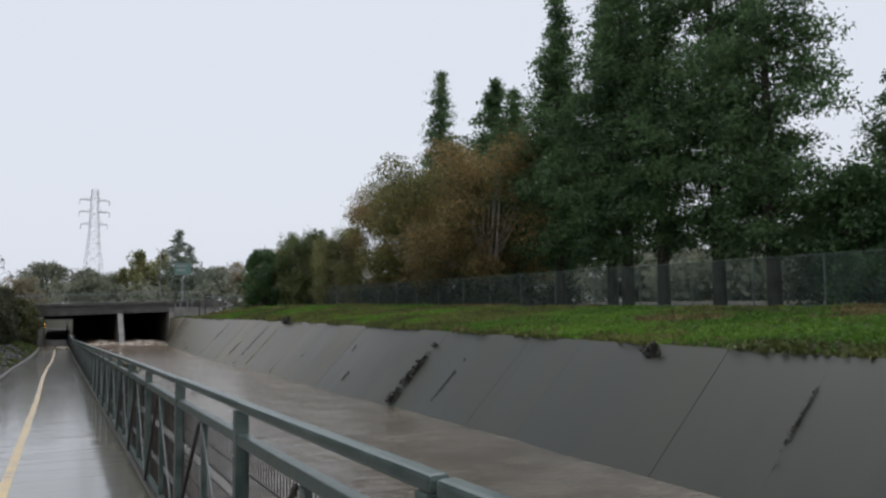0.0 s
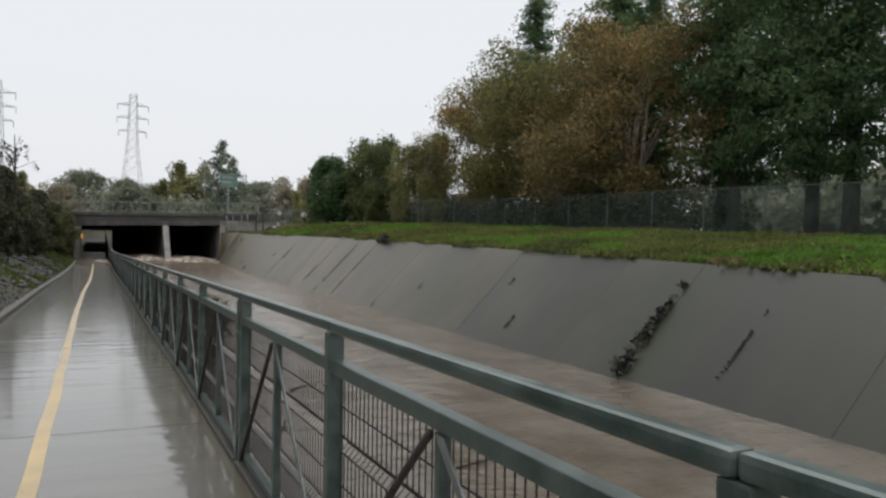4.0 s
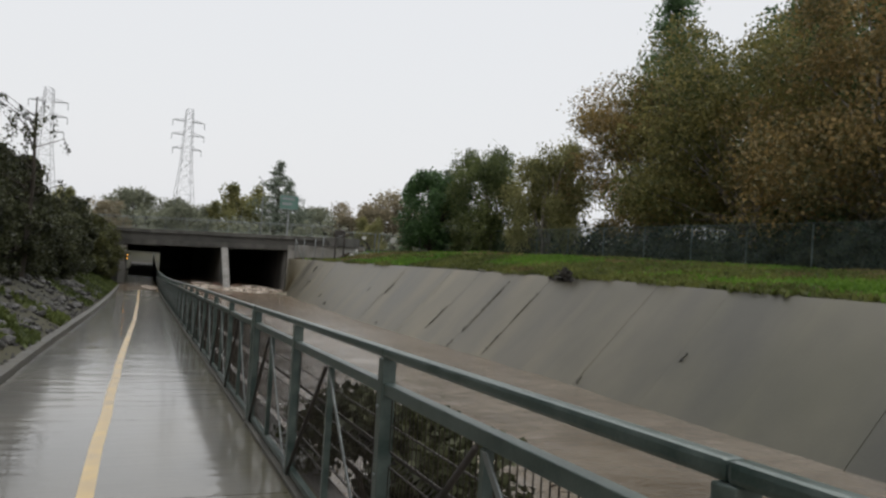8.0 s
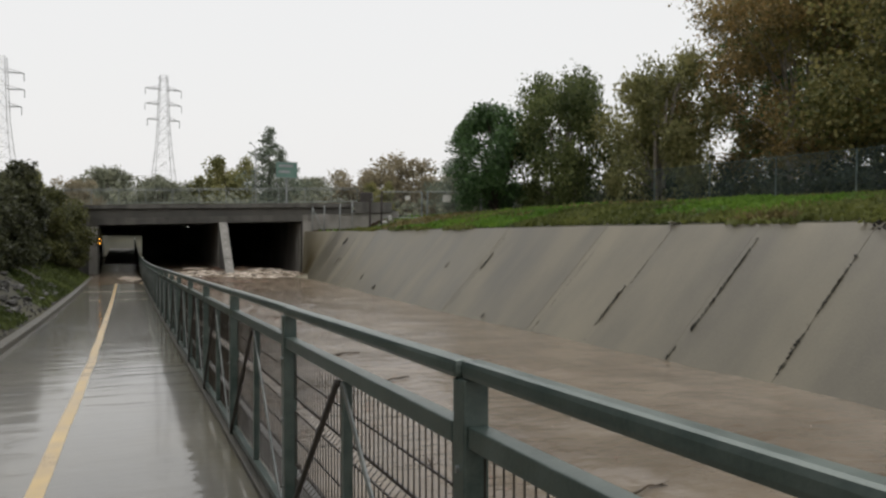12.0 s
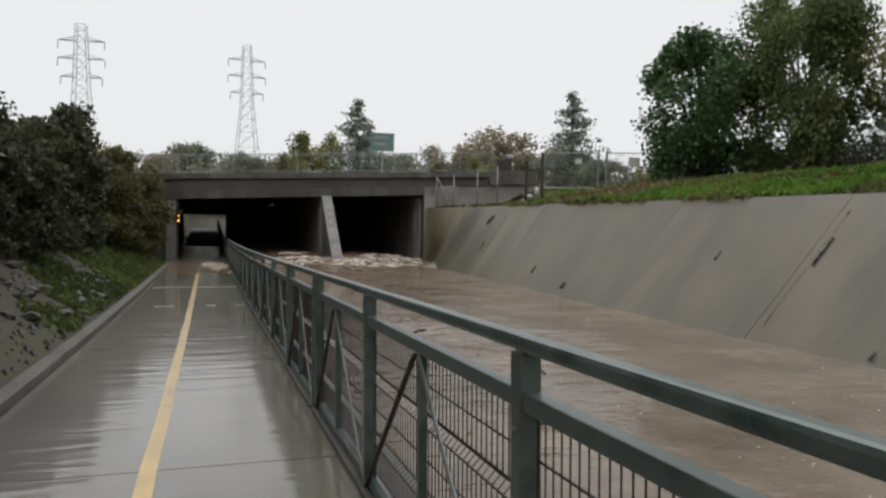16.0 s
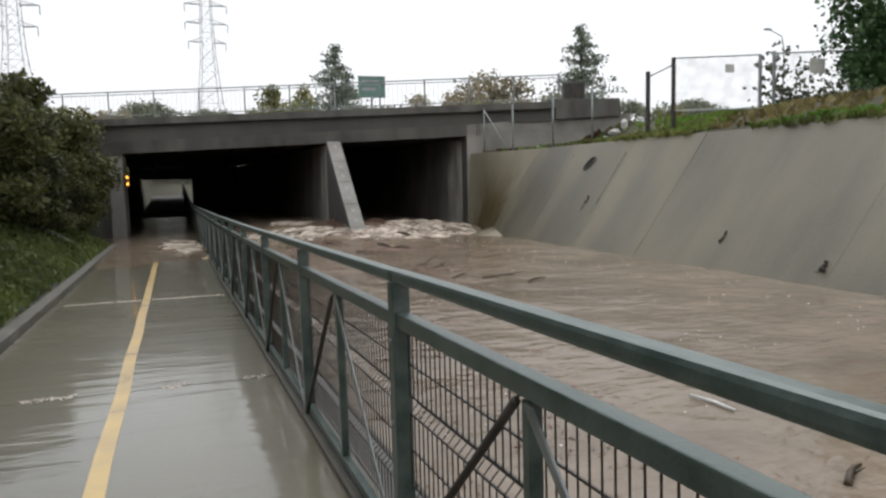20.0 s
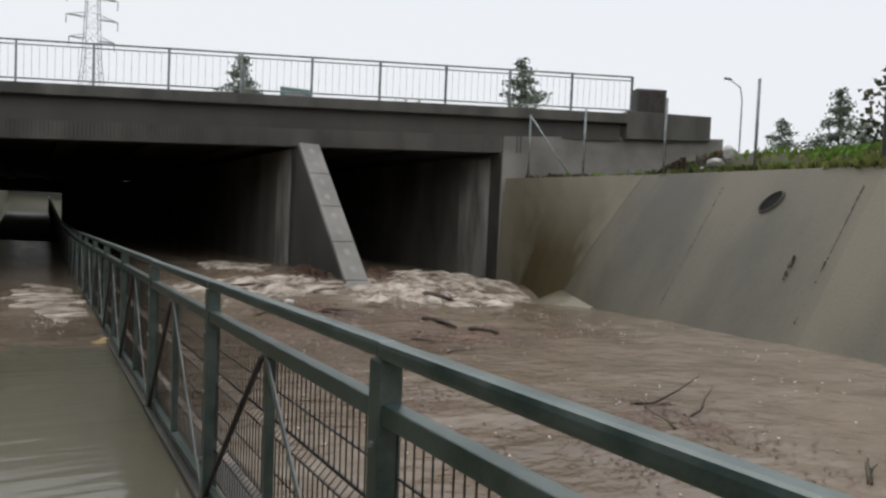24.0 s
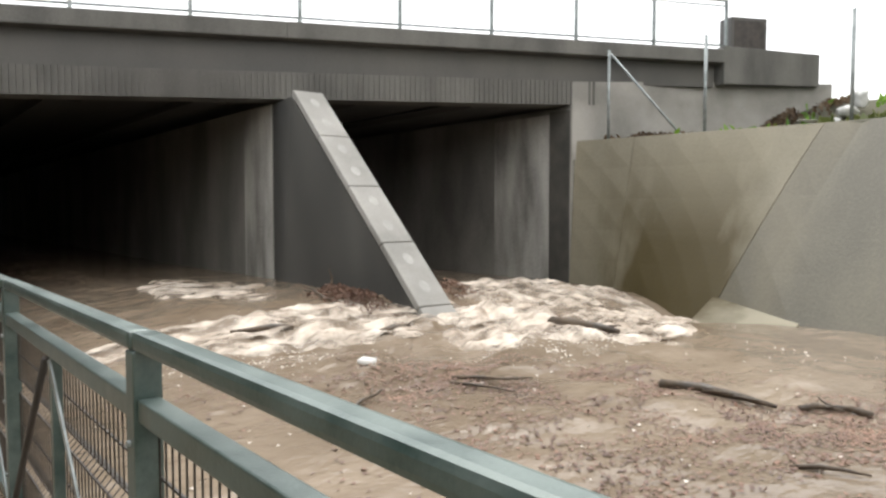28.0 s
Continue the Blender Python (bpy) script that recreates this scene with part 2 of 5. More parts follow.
def foam_material():
    """Broken froth: pale bubbles with the brown water showing through ragged gaps."""
    m = material("foam", (0.32, 0.25, 0.19), (0.72, 0.64, 0.55), 2.6, 18, (0.45, 0.8), 0.35, world_space=True)
    n, l = m.node_tree.nodes, m.node_tree.links
    geo, ns, mr, mp = n.new("ShaderNodeNewGeometry"), n.new("ShaderNodeTexNoise"), n.new("ShaderNodeMapRange"), n.new("ShaderNodeMapping")
    mp.inputs["Scale"].default_value = (0.75, 1.5, 1.2)
    l.new(geo.outputs["Position"], mp.inputs[0])
    l.new(mp.outputs[0], ns.inputs[0])
    ns.inputs["Scale"].default_value, ns.inputs["Detail"].default_value, ns.inputs["Roughness"].default_value = 3.0, 6, 0.62
    mr.inputs[1].default_value, mr.inputs[2].default_value = 0.36, 0.62
    l.new(ns.outputs[0], mr.inputs[0])
    l.new(mr.outputs[0], n["Principled BSDF"].inputs["Alpha"])
    return m


def veil(name, tone, cover, pitch):
    """A woven wire or slatted sheet: crossing wires with the sky and trees showing between them."""
    m = bpy.data.materials.new(name)
    m.use_nodes = True
    n, l = m.node_tree.nodes, m.node_tree.links
    b, tr, sh = n["Principled BSDF"], n.new("ShaderNodeBsdfTransparent"), n.new("ShaderNodeMixShader")
    b.inputs["Base Color"].default_value, b.inputs["Roughness"].default_value = (*tone, 1), 0.6
    ns, mr, geo = n.new("ShaderNodeTexNoise"), n.new("ShaderNodeMapRange"), n.new("ShaderNodeNewGeometry")
    ns.inputs["Scale"].default_value, ns.inputs["Detail"].default_value = pitch, 2
    mr.inputs[1].default_value, mr.inputs[2].default_value = 0.3, 0.7
    mr.inputs[3].default_value, mr.inputs[4].default_value = max(0, cover - 0.15), min(1, cover + 0.15)
    l.new(geo.outputs["Position"], ns.inputs[0])
    l.new(ns.outputs[0], mr.inputs[0])
    l.new(mr.outputs[0], sh.inputs[0])
    l.new(tr.outputs[0], sh.inputs[1])
    l.new(b.outputs[0], sh.inputs[2])
    l.new(sh.outputs[0], n["Material Output"].inputs[0])
    return m


def glow(name, tone, strength):
    m = bpy.data.materials.new(name)
    m.use_nodes = True
    b = m.node_tree.nodes["Principled BSDF"]
    b.inputs["Base Color"].default_value = b.inputs["Emission Color"].default_value = (*tone, 1)
    b.inputs["Emission Strength"].default_value = strength
    return m


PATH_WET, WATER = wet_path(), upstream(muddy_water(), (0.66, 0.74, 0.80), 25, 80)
PAINT = material("worn_green_steel", (0.032, 0.06, 0.053), (0.128, 0.162, 0.15), 7, 90, (0.3, 0.55), 0.12, metal=0.25, coat=0.25)
FENCE = material("dull_green_fence_steel", (0.06, 0.085, 0.075), (0.15, 0.185, 0.17), 6, 70, (0.4, 0.6), 0.1, metal=0.3)
GALV = material("galvanised_steel", (0.17, 0.19, 0.19), (0.33, 0.36, 0.36), 7, 80, (0.3, 0.5), 0.1, metal=0.5)
RUST = material("dark_steel_rod", (0.02, 0.018, 0.016), (0.06, 0.05, 0.045), 9, 90, (0.5, 0.7), 0.2)
WIRE = material("mesh_wire", (0.025, 0.021, 0.018), (0.085, 0.072, 0.06), 6, 40, (0.4, 0.6), 0, metal=0.3)
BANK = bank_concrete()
CONC = material("bridge_concrete", (0.05, 0.049, 0.045), (0.15, 0.147, 0.136), 0.9, 30, (0.6, 0.85), 0.3, world_space=True, stretch=(1.5, 1.5, 0.45))
HOLLOW = material("pipe_shadow_black", (0.004, 0.004, 0.004), (0.012, 0.011, 0.01), 4, 30, (0.9, 1.0), 0)
SACK = material("grey_white_plastic_film", (0.34, 0.35, 0.34), (0.58, 0.58, 0.56), 5, 40, (0.3, 0.6), 0.4)
FORM = material("worn_form_mark", (0.22, 0.215, 0.20), (0.38, 0.37, 0.35), 3, 35, (0.6, 0.85), 0.3, world_space=True)
FLECK = material("foam_and_glint_white", (0.36, 0.31, 0.26), (0.62, 0.56, 0.49), 5, 40, (0.3, 0.6), 0, island=0.6)
LIME_LIT = material("lime_and_daylight_concrete", (0.12, 0.117, 0.108), (0.46, 0.45, 0.42), 1.6, 25, (0.6, 0.85), 0.3, world_space=True, stretch=(1.2, 1.2, 0.3))
CONC_PALE = material("pale_concrete", (0.18, 0.175, 0.16), (0.33, 0.32, 0.30), 1.2, 35, (0.6, 0.85), 0.25, world_space=True)
CONC_DARK = material("darker_grey_concrete", (0.046, 0.046, 0.044), (0.10, 0.097, 0.09), 0.7, 30, (0.5, 0.8), 0.25, world_space=True, stretch=(1, 1, 0.4))
# the shade under the deck is put into this near-black tone
SOFFIT_SHADE = material("shade_dark_soffit_concrete", (0.014, 0.014, 0.014), (0.04, 0.039, 0.037), 0.8, 30, (0.7, 0.9), 0.2, world_space=True)
# wall tone lowered to paint in the dimness of the underpass
WALL = material("dimmed_underpass_wall", (0.085, 0.082, 0.076), (0.27, 0.262, 0.242), 0.8, 30, (0.6, 0.85), 0.25, world_space=True, stretch=(1, 1, 0.4))
STAIN = algae_concrete()
KERB = material("kerb_concrete", (0.052, 0.05, 0.041), (0.145, 0.138, 0.117), 2, 40, (0.45, 0.75), 0.4, world_space=True)
JOINT = material("joint_grime", (0.03, 0.03, 0.026), (0.08, 0.075, 0.065), 3, 40, (0.6, 0.9), 0.3, world_space=True)
YELLOW = material("worn_yellow_paint", (0.38, 0.24, 0.06), (0.66, 0.46, 0.14), 2.5, 60, (0.25, 0.45), 0.1, world_space=True, coat=0.7)
EARTH = material("grassy_earth", (0.026, 0.027, 0.016), (0.075, 0.07, 0.04), 0.35, 6, (0.8, 1), 0.5, world_space=True)
TURF = material("tired_olive_turf", (0.06, 0.08, 0.018), (0.185, 0.205, 0.055), 0.35, 8, (0.6, 0.9), 0, world_space=True, island=0.5, translucent=0.3)
GRASS = material("green_grass", (0.06, 0.14, 0.014), (0.17, 0.30, 0.04), 0.35, 8, (0.6, 0.9), 0, world_space=True, island=0.5, translucent=0.35)
DRYGRASS = material("dry_grass", (0.10, 0.085, 0.03), (0.26, 0.22, 0.09), 0.5, 8, (0.7, 0.9), 0, world_space=True, island=0.6, translucent=0.3)
STONE = material("riprap_stone", (0.022, 0.022, 0.02), (0.085, 0.082, 0.074), 3, 30, (0.4, 0.75), 0.5, piece=0.5)
BARK = material("bark", (0.03, 0.025, 0.02), (0.09, 0.075, 0.06), 4, 40, (0.8, 1), 0.8, stretch=(2, 2, 0.4))
PALEBARK = material("pale_bark", (0.14, 0.12, 0.10), (0.34, 0.31, 0.27), 2, 30, (0.7, 0.9), 0.5)
NEEDLE = material("conifer_needles", (0.04, 0.085, 0.036), (0.15, 0.245, 0.10), 0.5, 3, (0.6, 0.9), 0, island=0.8, translucent=0.45)
# far foliage: distance haze is painted in as paler leaf tones
FARLEAF = material("hazed_grey_green_leaves", (0.16, 0.18, 0.13), (0.32, 0.335, 0.24), 0.4, 2, (0.6, 0.9), 0, island=0.7, translucent=0.4)
FARNEEDLE = material("hazed_grey_green_needles", (0.12, 0.15, 0.115), (0.26, 0.30, 0.23), 0.5, 3, (0.6, 0.9), 0, island=0.7, translucent=0.4)
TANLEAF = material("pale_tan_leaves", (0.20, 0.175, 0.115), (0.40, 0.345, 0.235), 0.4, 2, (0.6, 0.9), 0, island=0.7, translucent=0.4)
OLIVEGRASS = material("olive_grass", (0.055, 0.078, 0.022), (0.165, 0.20, 0.06), 0.35, 8, (0.6, 0.9), 0, world_space=True, island=0.5, translucent=0.3)
RUSSET = material("autumn_leaves", (0.095, 0.10, 0.038), (0.37, 0.255, 0.10), 0.25, 2, (0.5, 0.8), 0, island=1.0, translucent=0.35)
OLIVE = material("olive_leaves", (0.065, 0.095, 0.03), (0.21, 0.245, 0.09), 0.3, 2, (0.5, 0.8), 0, island=0.9, translucent=0.3)
LEAF = material("dark_green_leaves", (0.03, 0.07, 0.024), (0.10, 0.19, 0.065), 0.4, 2, (0.4, 0.7), 0, island=0.9, translucent=0.25)
SCRUB = material("scrub_leaves", (0.024, 0.03, 0.014), (0.09, 0.098, 0.045), 0.5, 2, (0.5, 0.8), 0, island=0.9, translucent=0.25)
HEDGE = material("dark_olive_hedge_leaves", (0.035, 0.042, 0.015), (0.125, 0.13, 0.042), 0.4, 2, (0.5, 0.8), 0, island=0.9, translucent=0.25)
MIXED = material("turning_leaves", (0.10, 0.12, 0.04), (0.32, 0.28, 0.10), 0.25, 2, (0.5, 0.8), 0, island=1.0, translucent=0.4)
WILLOW = material("yellowing_leaves", (0.14, 0.155, 0.06), (0.36, 0.34, 0.145), 0.3, 2, (0.5, 0.8), 0, island=0.8, translucent=0.4)
DEADWEED = material("dead_weed_stems", (0.05, 0.03, 0.02), (0.16, 0.11, 0.065), 2, 20, (0.7, 0.9), 0, world_space=True, island=0.6, translucent=0.2)
TWIG = material("drift_wood", (0.025, 0.018, 0.012), (0.10, 0.07, 0.045), 6, 40, (0.4, 0.8), 0.5)
FOAM = foam_material()
LITTER = material("white_plastic", (0.6, 0.6, 0.58), (0.8, 0.8, 0.78), 4, 30, (0.3, 0.5), 0.1)
DEADLEAF = material("floating_leaf_litter", (0.07, 0.035, 0.025), (0.22, 0.13, 0.09), 2, 30, (0.5, 0.8), 0.3, island=0.55)
ASPHALT = material("asphalt", (0.04, 0.04, 0.042), (0.07, 0.07, 0.072), 1, 60, (0.5, 0.8), 0.3, world_space=True)
PYLON = material("pylon_steel", (0.24, 0.25, 0.26), (0.34, 0.35, 0.36), 1, 10, (0.5, 0.7), 0)
SIGN_GREEN = material("green_sign_face", (0.10, 0.20, 0.165), (0.15, 0.26, 0.22), 1, 20, (0.3, 0.5), 0)
CHAIN = veil("chain_link", (0.045, 0.075, 0.062), 0.28, 1.5)
CHAIN_THIN = veil("fine_wire_screen", (0.16, 0.18, 0.18), 0.08, 3.0)
LAMP = glow("amber_lamp", (1.0, 0.42, 0.04), 2.8)

# ---- tools for building ----


class Geo:
    """Collects boxes, tubes and sheets into one mesh."""

    def __init__(self):
        self.v, self.f = [], []

    def add(self, verts, faces):
        k = len(self.v)
        self.v += [tuple(p) for p in verts]
        self.f += [tuple(i + k for i in q) for q in faces]
        return self

    def hexa(self, a, b):
        """Two quads, below and above."""
        return self.add(list(a) + list(b), [(3, 2, 1, 0), (4, 5, 6, 7), (0, 1, 5, 4), (1, 2, 6, 5), (2, 3, 7, 6), (3, 0, 4, 7)])

    def box(self, x0, x1, y0, y1, z0, z1):
        return self.hexa([(x0, y0, z0), (x1, y0, z0), (x1, y1, z0), (x0, y1, z0)], [(x0, y0, z1), (x1, y0, z1), (x1, y1, z1), (x0, y1, z1)])

    def slab(self, p, q, zp, zq, thick):
        """An upright slab from plan point p to q, with (bottom, top) at both ends, its thickness away from the viewer's side."""
        d = Vector((q[0] - p[0], q[1] - p[1])).normalized()
        nx, ny = -d.y * thick, d.x * thick
        return self.hexa([(p[0], p[1], zp[0]), (q[0], q[1], zq[0]), (q[0] + nx, q[1] + ny, zq[0]), (p[0] + nx, p[1] + ny, zp[0])],
                         [(p[0], p[1], zp[1]), (q[0], q[1], zq[1]), (q[0] + nx, q[1] + ny, zq[1]), (p[0] + nx, p[1] + ny, zp[1])])

    def tube(self, pts, radii, sides=6, cap=True):
        """A round bar through points."""
        pts = [Vector(p) for p in pts]
        if not hasattr(radii, "__len__"):
            radii = [radii] * len(pts)
        rings = []
        for i, p in enumerate(pts):
            d = (pts[min(i + 1, len(pts) - 1)] - pts[max(i - 1, 0)]).normalized()
            a = d.cross(Vector((0, 0, 1)) if abs(d.z) < 0.9 else Vector((1, 0, 0))).normalized()
            b = d.cross(a)
            rings.append([p + radii[i] * (math.cos(math.tau * (j + 0.5) / sides) * a + math.sin(math.tau * (j + 0.5) / sides) * b) for j in range(sides)])
        faces = [(i * sides + j, i * sides + (j + 1) % sides, (i + 1) * sides + (j + 1) % sides, (i + 1) * sides + j) for i in range(len(pts) - 1) for j in range(sides)]
        if cap:
            faces += [tuple(range(sides - 1, -1, -1)), tuple(range((len(pts) - 1) * sides, len(pts) * sides))]
        return self.add([p for r in rings for p in r], faces)

    def mesh(self, name, mat, smooth=False, bevel=0.0):
        me = bpy.data.meshes.new(name)
        me.from_pydata(self.v, [], self.f)
        if bevel:
            bm = bmesh.new()
            bm.from_mesh(me)
            bmesh.ops.recalc_face_normals(bm, faces=bm.faces)
            edges = [e for e in bm.edges if len(e.link_faces) == 2 and e.calc_face_angle(0) > 0.6]
            bmesh.ops.bevel(bm, geom=edges, offset=bevel, segments=2, affect="EDGES", profile=0.6)
            bm.to_mesh(me)
            bm.free()
        me.materials.append(mat)
        if smooth:
            me.polygons.foreach_set("use_smooth", [True] * len(me.polygons))
        me.validate()
        return me

    def part(self, name, mat, parent=None, label="", smooth=False, bevel=0.0, at=None):
        return link(name, self.mesh(name, mat, smooth, bevel), parent, label, at)


def link(name, me, parent=None, label="", at=None):
    ob = new(name, me)
    if at is not None:
        ob.matrix_basis = at
    if parent:
        ob.parent = parent
    if label:
        ob["label"] = label
    return ob


def thing(name, label, category, group="", kind="", at=None):
    ob = new(name)
    ob.empty_display_size = 0.2
    if at is not None:
        ob.matrix_basis = at
    return tagged(ob, label, category, group, kind)


def sheet(name, xs, ys, z, mat, parent=None, smooth=True):
    """A grid over xs and ys with heights from z(x, y)."""
    X, Y = np.meshgrid(np.array(xs, float), np.array(ys, float))
    co = [(x, y, z(x, y)) for x, y in zip(X.ravel(), Y.ravel())]
    w = len(xs)
    fa = [(j * w + i, j * w + i + 1, (j + 1) * w + i + 1, (j + 1) * w + i) for j in range(len(ys) - 1) for i in range(w - 1)]
    me = bpy.data.meshes.new(name)
    me.from_pydata(co, [], fa)
    me.materials.append(mat)
    if smooth:
        me.polygons.foreach_set("use_smooth", [True] * len(fa))
    return link(name, me, parent)


def leaves(name, pts, size, mat, rng, droop=0.0, long=1.0, flat=False):
    """Many small bent leaf clumps, each two triangles, at the points."""
    pts = np.asarray(pts, float)
    k = len(pts)
    a = rng.normal(size=(k, 3))
    a[:, 2] -= droop
    if flat:
        a[:, 2] *= 0.08
    a /= np.linalg.norm(a, axis=1)[:, None]
    b = np.cross(a, rng.normal(size=(k, 3)) * (0.15 if flat else 1) + np.array([0, 0, 1.0 if flat else 0]))
    b /= np.linalg.norm(b, axis=1)[:, None] + 1e-9
    s = (size * rng.uniform(0.55, 1.3, k))[:, None]
    c = np.cross(a, b) * s * 0.25
    v = np.stack([pts - a * s * 0.5 * long, pts + b * s * 0.42 + c, pts + a * s * 0.5 * long, pts - b * s * 0.42 + c], 1).reshape(-1, 3)
    me = bpy.data.meshes.new(name)
    me.vertices.add(4 * k)
    me.loops.add(4 * k)
    me.polygons.add(k)
    me.vertices.foreach_set("co", v.ravel())
    me.loops.foreach_set("vertex_index", np.arange(4 * k))
    me.polygons.foreach_set("loop_start", np.arange(0, 4 * k, 4))
    me.polygons.foreach_set("loop_total", np.full(k, 4))
    me.update(calc_edges=True)
    me.materials.append(mat)
    return me


def interp(y, ys, vs):
    return float(np.interp(y, ys, vs))


def smooth_noise(x, y, s, seed=0.0):
    return noise.noise((x * s + seed, y * s - seed, seed * 0.37))


# ---- plan: the path runs along +y beside the channel and dips under the road bridge ----
RAIL_X, RAIL_H, PITCH, FIRST = 1.135, 1.235, 2.3, 5.9


def path_z(y):
    return interp(y, [-60, 1, 10, 25, 45, 61, 70, 77, 82, 88, 92, 104, 132, 160], [1.69, -0.065, -0.322, -0.785, -1.378, -1.866, -2.095, -2.24, -2.32, -2.42, -2.5, -2.5, -1.5, -0.2])


def water_z(y):
    """The flood lies level; it stands a little higher where it comes out of the bridge."""
    return interp(y, [-60, 82, 90, 132], [-2.25, -2.25, -2.29, -2.33])


BANK_Y = [-60, 20, 32, 45, 52, 62, 74, 82.5, 87.1]


def toe_x(y):
    """Where the sloping bank meets the water."""
    return interp(y, BANK_Y, [12.2, 11.9, 11.3, 11.0, 10.6, 10.14, 10.22, 10.25, 10.94])


def crest_x(y):
    return interp(y, BANK_Y, [14.9, 14.6, 14.0, 13.75, 13.35, 12.75, 12.35, 12.1, 11.08])


def crest_z(y):
    return interp(y, [-60, 10, 20, 30, 45, 57, 68, 82, 87.1], [0.45, 0.48, 0.5, 0.57, 0.67, 0.66, 0.61, 0.6, 0.565])


def face_y(x):
    """The plan line of the bridge's near face."""
    return 90.85 - 0.34 * x


def beam_z(x):
    return 0.90 + 0.031 * x


def top_z(x):
    return 2.20 + 0.02 * x


def fence_line(y):
    return interp(y, [-20, 20, 55, 80], [28.0, 26.5, 23.8, 21.5])


def terrace_rise(d, y):
    """Height over the bank's crest; towards the bridge a bare shelf lies between crest and berm."""
    k, open_end = interp(y, [75, 82.5], [0, 1]), interp(y, [42, 60], [0, 1])
    flat = interp(d, [0, 1, 2.5, 5.5, 10, 14, 40, 90], [0, 0.16, 0.36, 0.62, 0.86, 0.95, 1.1, 1.2])
    berm = interp(d, [0, 1, 2.5, 5.5, 10, 14, 40, 90], [0, 0.32, 0.68, 1.0, 1.1, 1.1, 1.2, 1.3])
    shelf = interp(d, [0, 1, 3.2, 4.3, 5.5, 10, 40, 90], [0, 0.02, 0.04, 0.75, 1.0, 1.1, 1.2, 1.3])
    return (flat * (1 - open_end) + berm * open_end) * (1 - k) + shelf * k


def ground_z(x, y):
    lump = 0.10 * smooth_noise(x, y, 0.35, 3.1) + 0.05 * smooth_noise(x, y, 1.1, 9.0)
    far = min(1.0, max(0.0, (abs(y - 90) - 160) / 300))
    if x < 0:                                   # the scrubby slope on the landward side of the path
        base = path_z(min(y, 88)) + 0.05
        up = interp(x, [-60, -14, -8, -5, -3, -1.7], [3.6, 3.4, 3.0, 1.9, 0.75, 0.0])
        z = base + max(0, up) if y < 87 else base
        z += lump * min(1, max(0, (-1.7 - x) / 1.5))
    else:
        z = crest_z(y) - 0.02 + terrace_rise(x - crest_x(y), y) + lump * min(1, max(0, x - crest_x(y)))
    return z * (1 - far) + 1.5 * far


# ---- ground ----
side = [-3000, -900, -300, -120, -60, -36, -24]
xs_l = side + list(np.arange(-20, -6, 1.0)) + list(np.arange(-6, -1.65, 0.3)) + [-1.66]
ys = [-400, -200, -120, -80, -60] + list(np.arange(-50, 86.5, 1.0)) + [87.05]
xs_r = [0.02, 0.35, 0.8, 1.6, 2.6, 3.8, 5.2, 7, 9, 11, 13, 16, 20, 26, 35, 48, 70, 100, 300, 900, 3000]


def ground():
    """One sheet: the scrub slope, the channel's bed, the grassy terrace and, behind, the land beyond the road."""
    cols = len(xs_l) + 4 + len(xs_r)
    co, fa = [], []
    rows = ys + [88.2, 91.4, 95, 110, 131, 150, 200, 400, 1000, 4000]
    for y in rows:
        line = [(x, ground_z(x, min(y, 87))) for x in xs_l]
        if y > 88:
            lift = path_z(y) - 0.6
            if y > 94:
                line = [(x, interp(y, [95, 131, 150], [1.3, 1.3, 1.6]) if x < -2.3 else lift) for x in xs_l]
        cx, tx = (crest_x(y), toe_x(y) + 0.1) if y < 87.3 else (11.4, 11.3)
        line += [(-1.6, path_z(min(y, 150)) - 0.45), (1.2, path_z(min(y, 150)) - 0.45), (1.3, -4.2), (tx, -4.2)]
        for dx in xs_r:
            if y > 88:
                line.append((cx + dx, 1.3 if y < 132 else 1.6))
            else:
                line.append((cx + dx, ground_z(cx + dx, min(y, 87))))
        if y > 131:
            line = [(x, 1.6 if abs(x) > 2.5 or y > 150 else path_z(y) - 0.4) for x, z in line]
        co += [(x, y, z) for x, z in line]
    for j in range(len(rows) - 1):
        for i in range(cols - 1):
            a = j * cols + i
            fa.append((a, a + 1, a + 1 + cols, a + cols))
    me = bpy.data.meshes.new("ground")
    me.from_pydata(co, [], fa)
    me.materials.append(EARTH)
    me.polygons.foreach_set("use_smooth", [True] * len(fa))
    tagged(link("ground", me), "damp grassy earth beside the concrete channel", "ground", kind="structure")


ground()

# ---- water ----


def wave(x, y):
    near = max(0.0, 1 - abs(y - 84.5) / 7) * max(0.0, 1 - abs(x - 6.0) / 5)
    h = 0.03 * smooth_noise(x, y * 0.7, 0.9, 1.0) + 0.018 * smooth_noise(x, y, 2.6, 5.0)
    swell = smooth_noise(x, y, 1.7, 2.0) + 0.6 * smooth_noise(x, y, 4.1, 8.0)
    u = min(1.0, max(0.0, (y - 83.7) / 2.6))
    heap = 0.36 * u * u * (3 - 2 * u) * interp(x, [1.3, 3.6, 8.6, 11.0], [0.0, 1.0, 1.0, 0.5])
    hole = 0.22 * math.exp(-((x - 10.2) / 0.9) ** 2 - ((y - 84.3) / 0.8) ** 2)
    shore = interp(y, [74, 79, 84], [-0.11, -0.045, -0.045]) * (x < 1.2)
    return water_z(y) + shore + h + near * (0.10 + 0.13 * swell) + heap - hole


water_y = list(np.arange(-60, 40, 0.8)) + list(np.arange(40, 70, 0.35)) + list(np.arange(70, 88, 0.13)) + list(np.arange(88, 132, 0.8))
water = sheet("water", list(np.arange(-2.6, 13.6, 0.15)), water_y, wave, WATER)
tagged(water, "brown silty flood water rippling in the channel", "water", kind="structure")

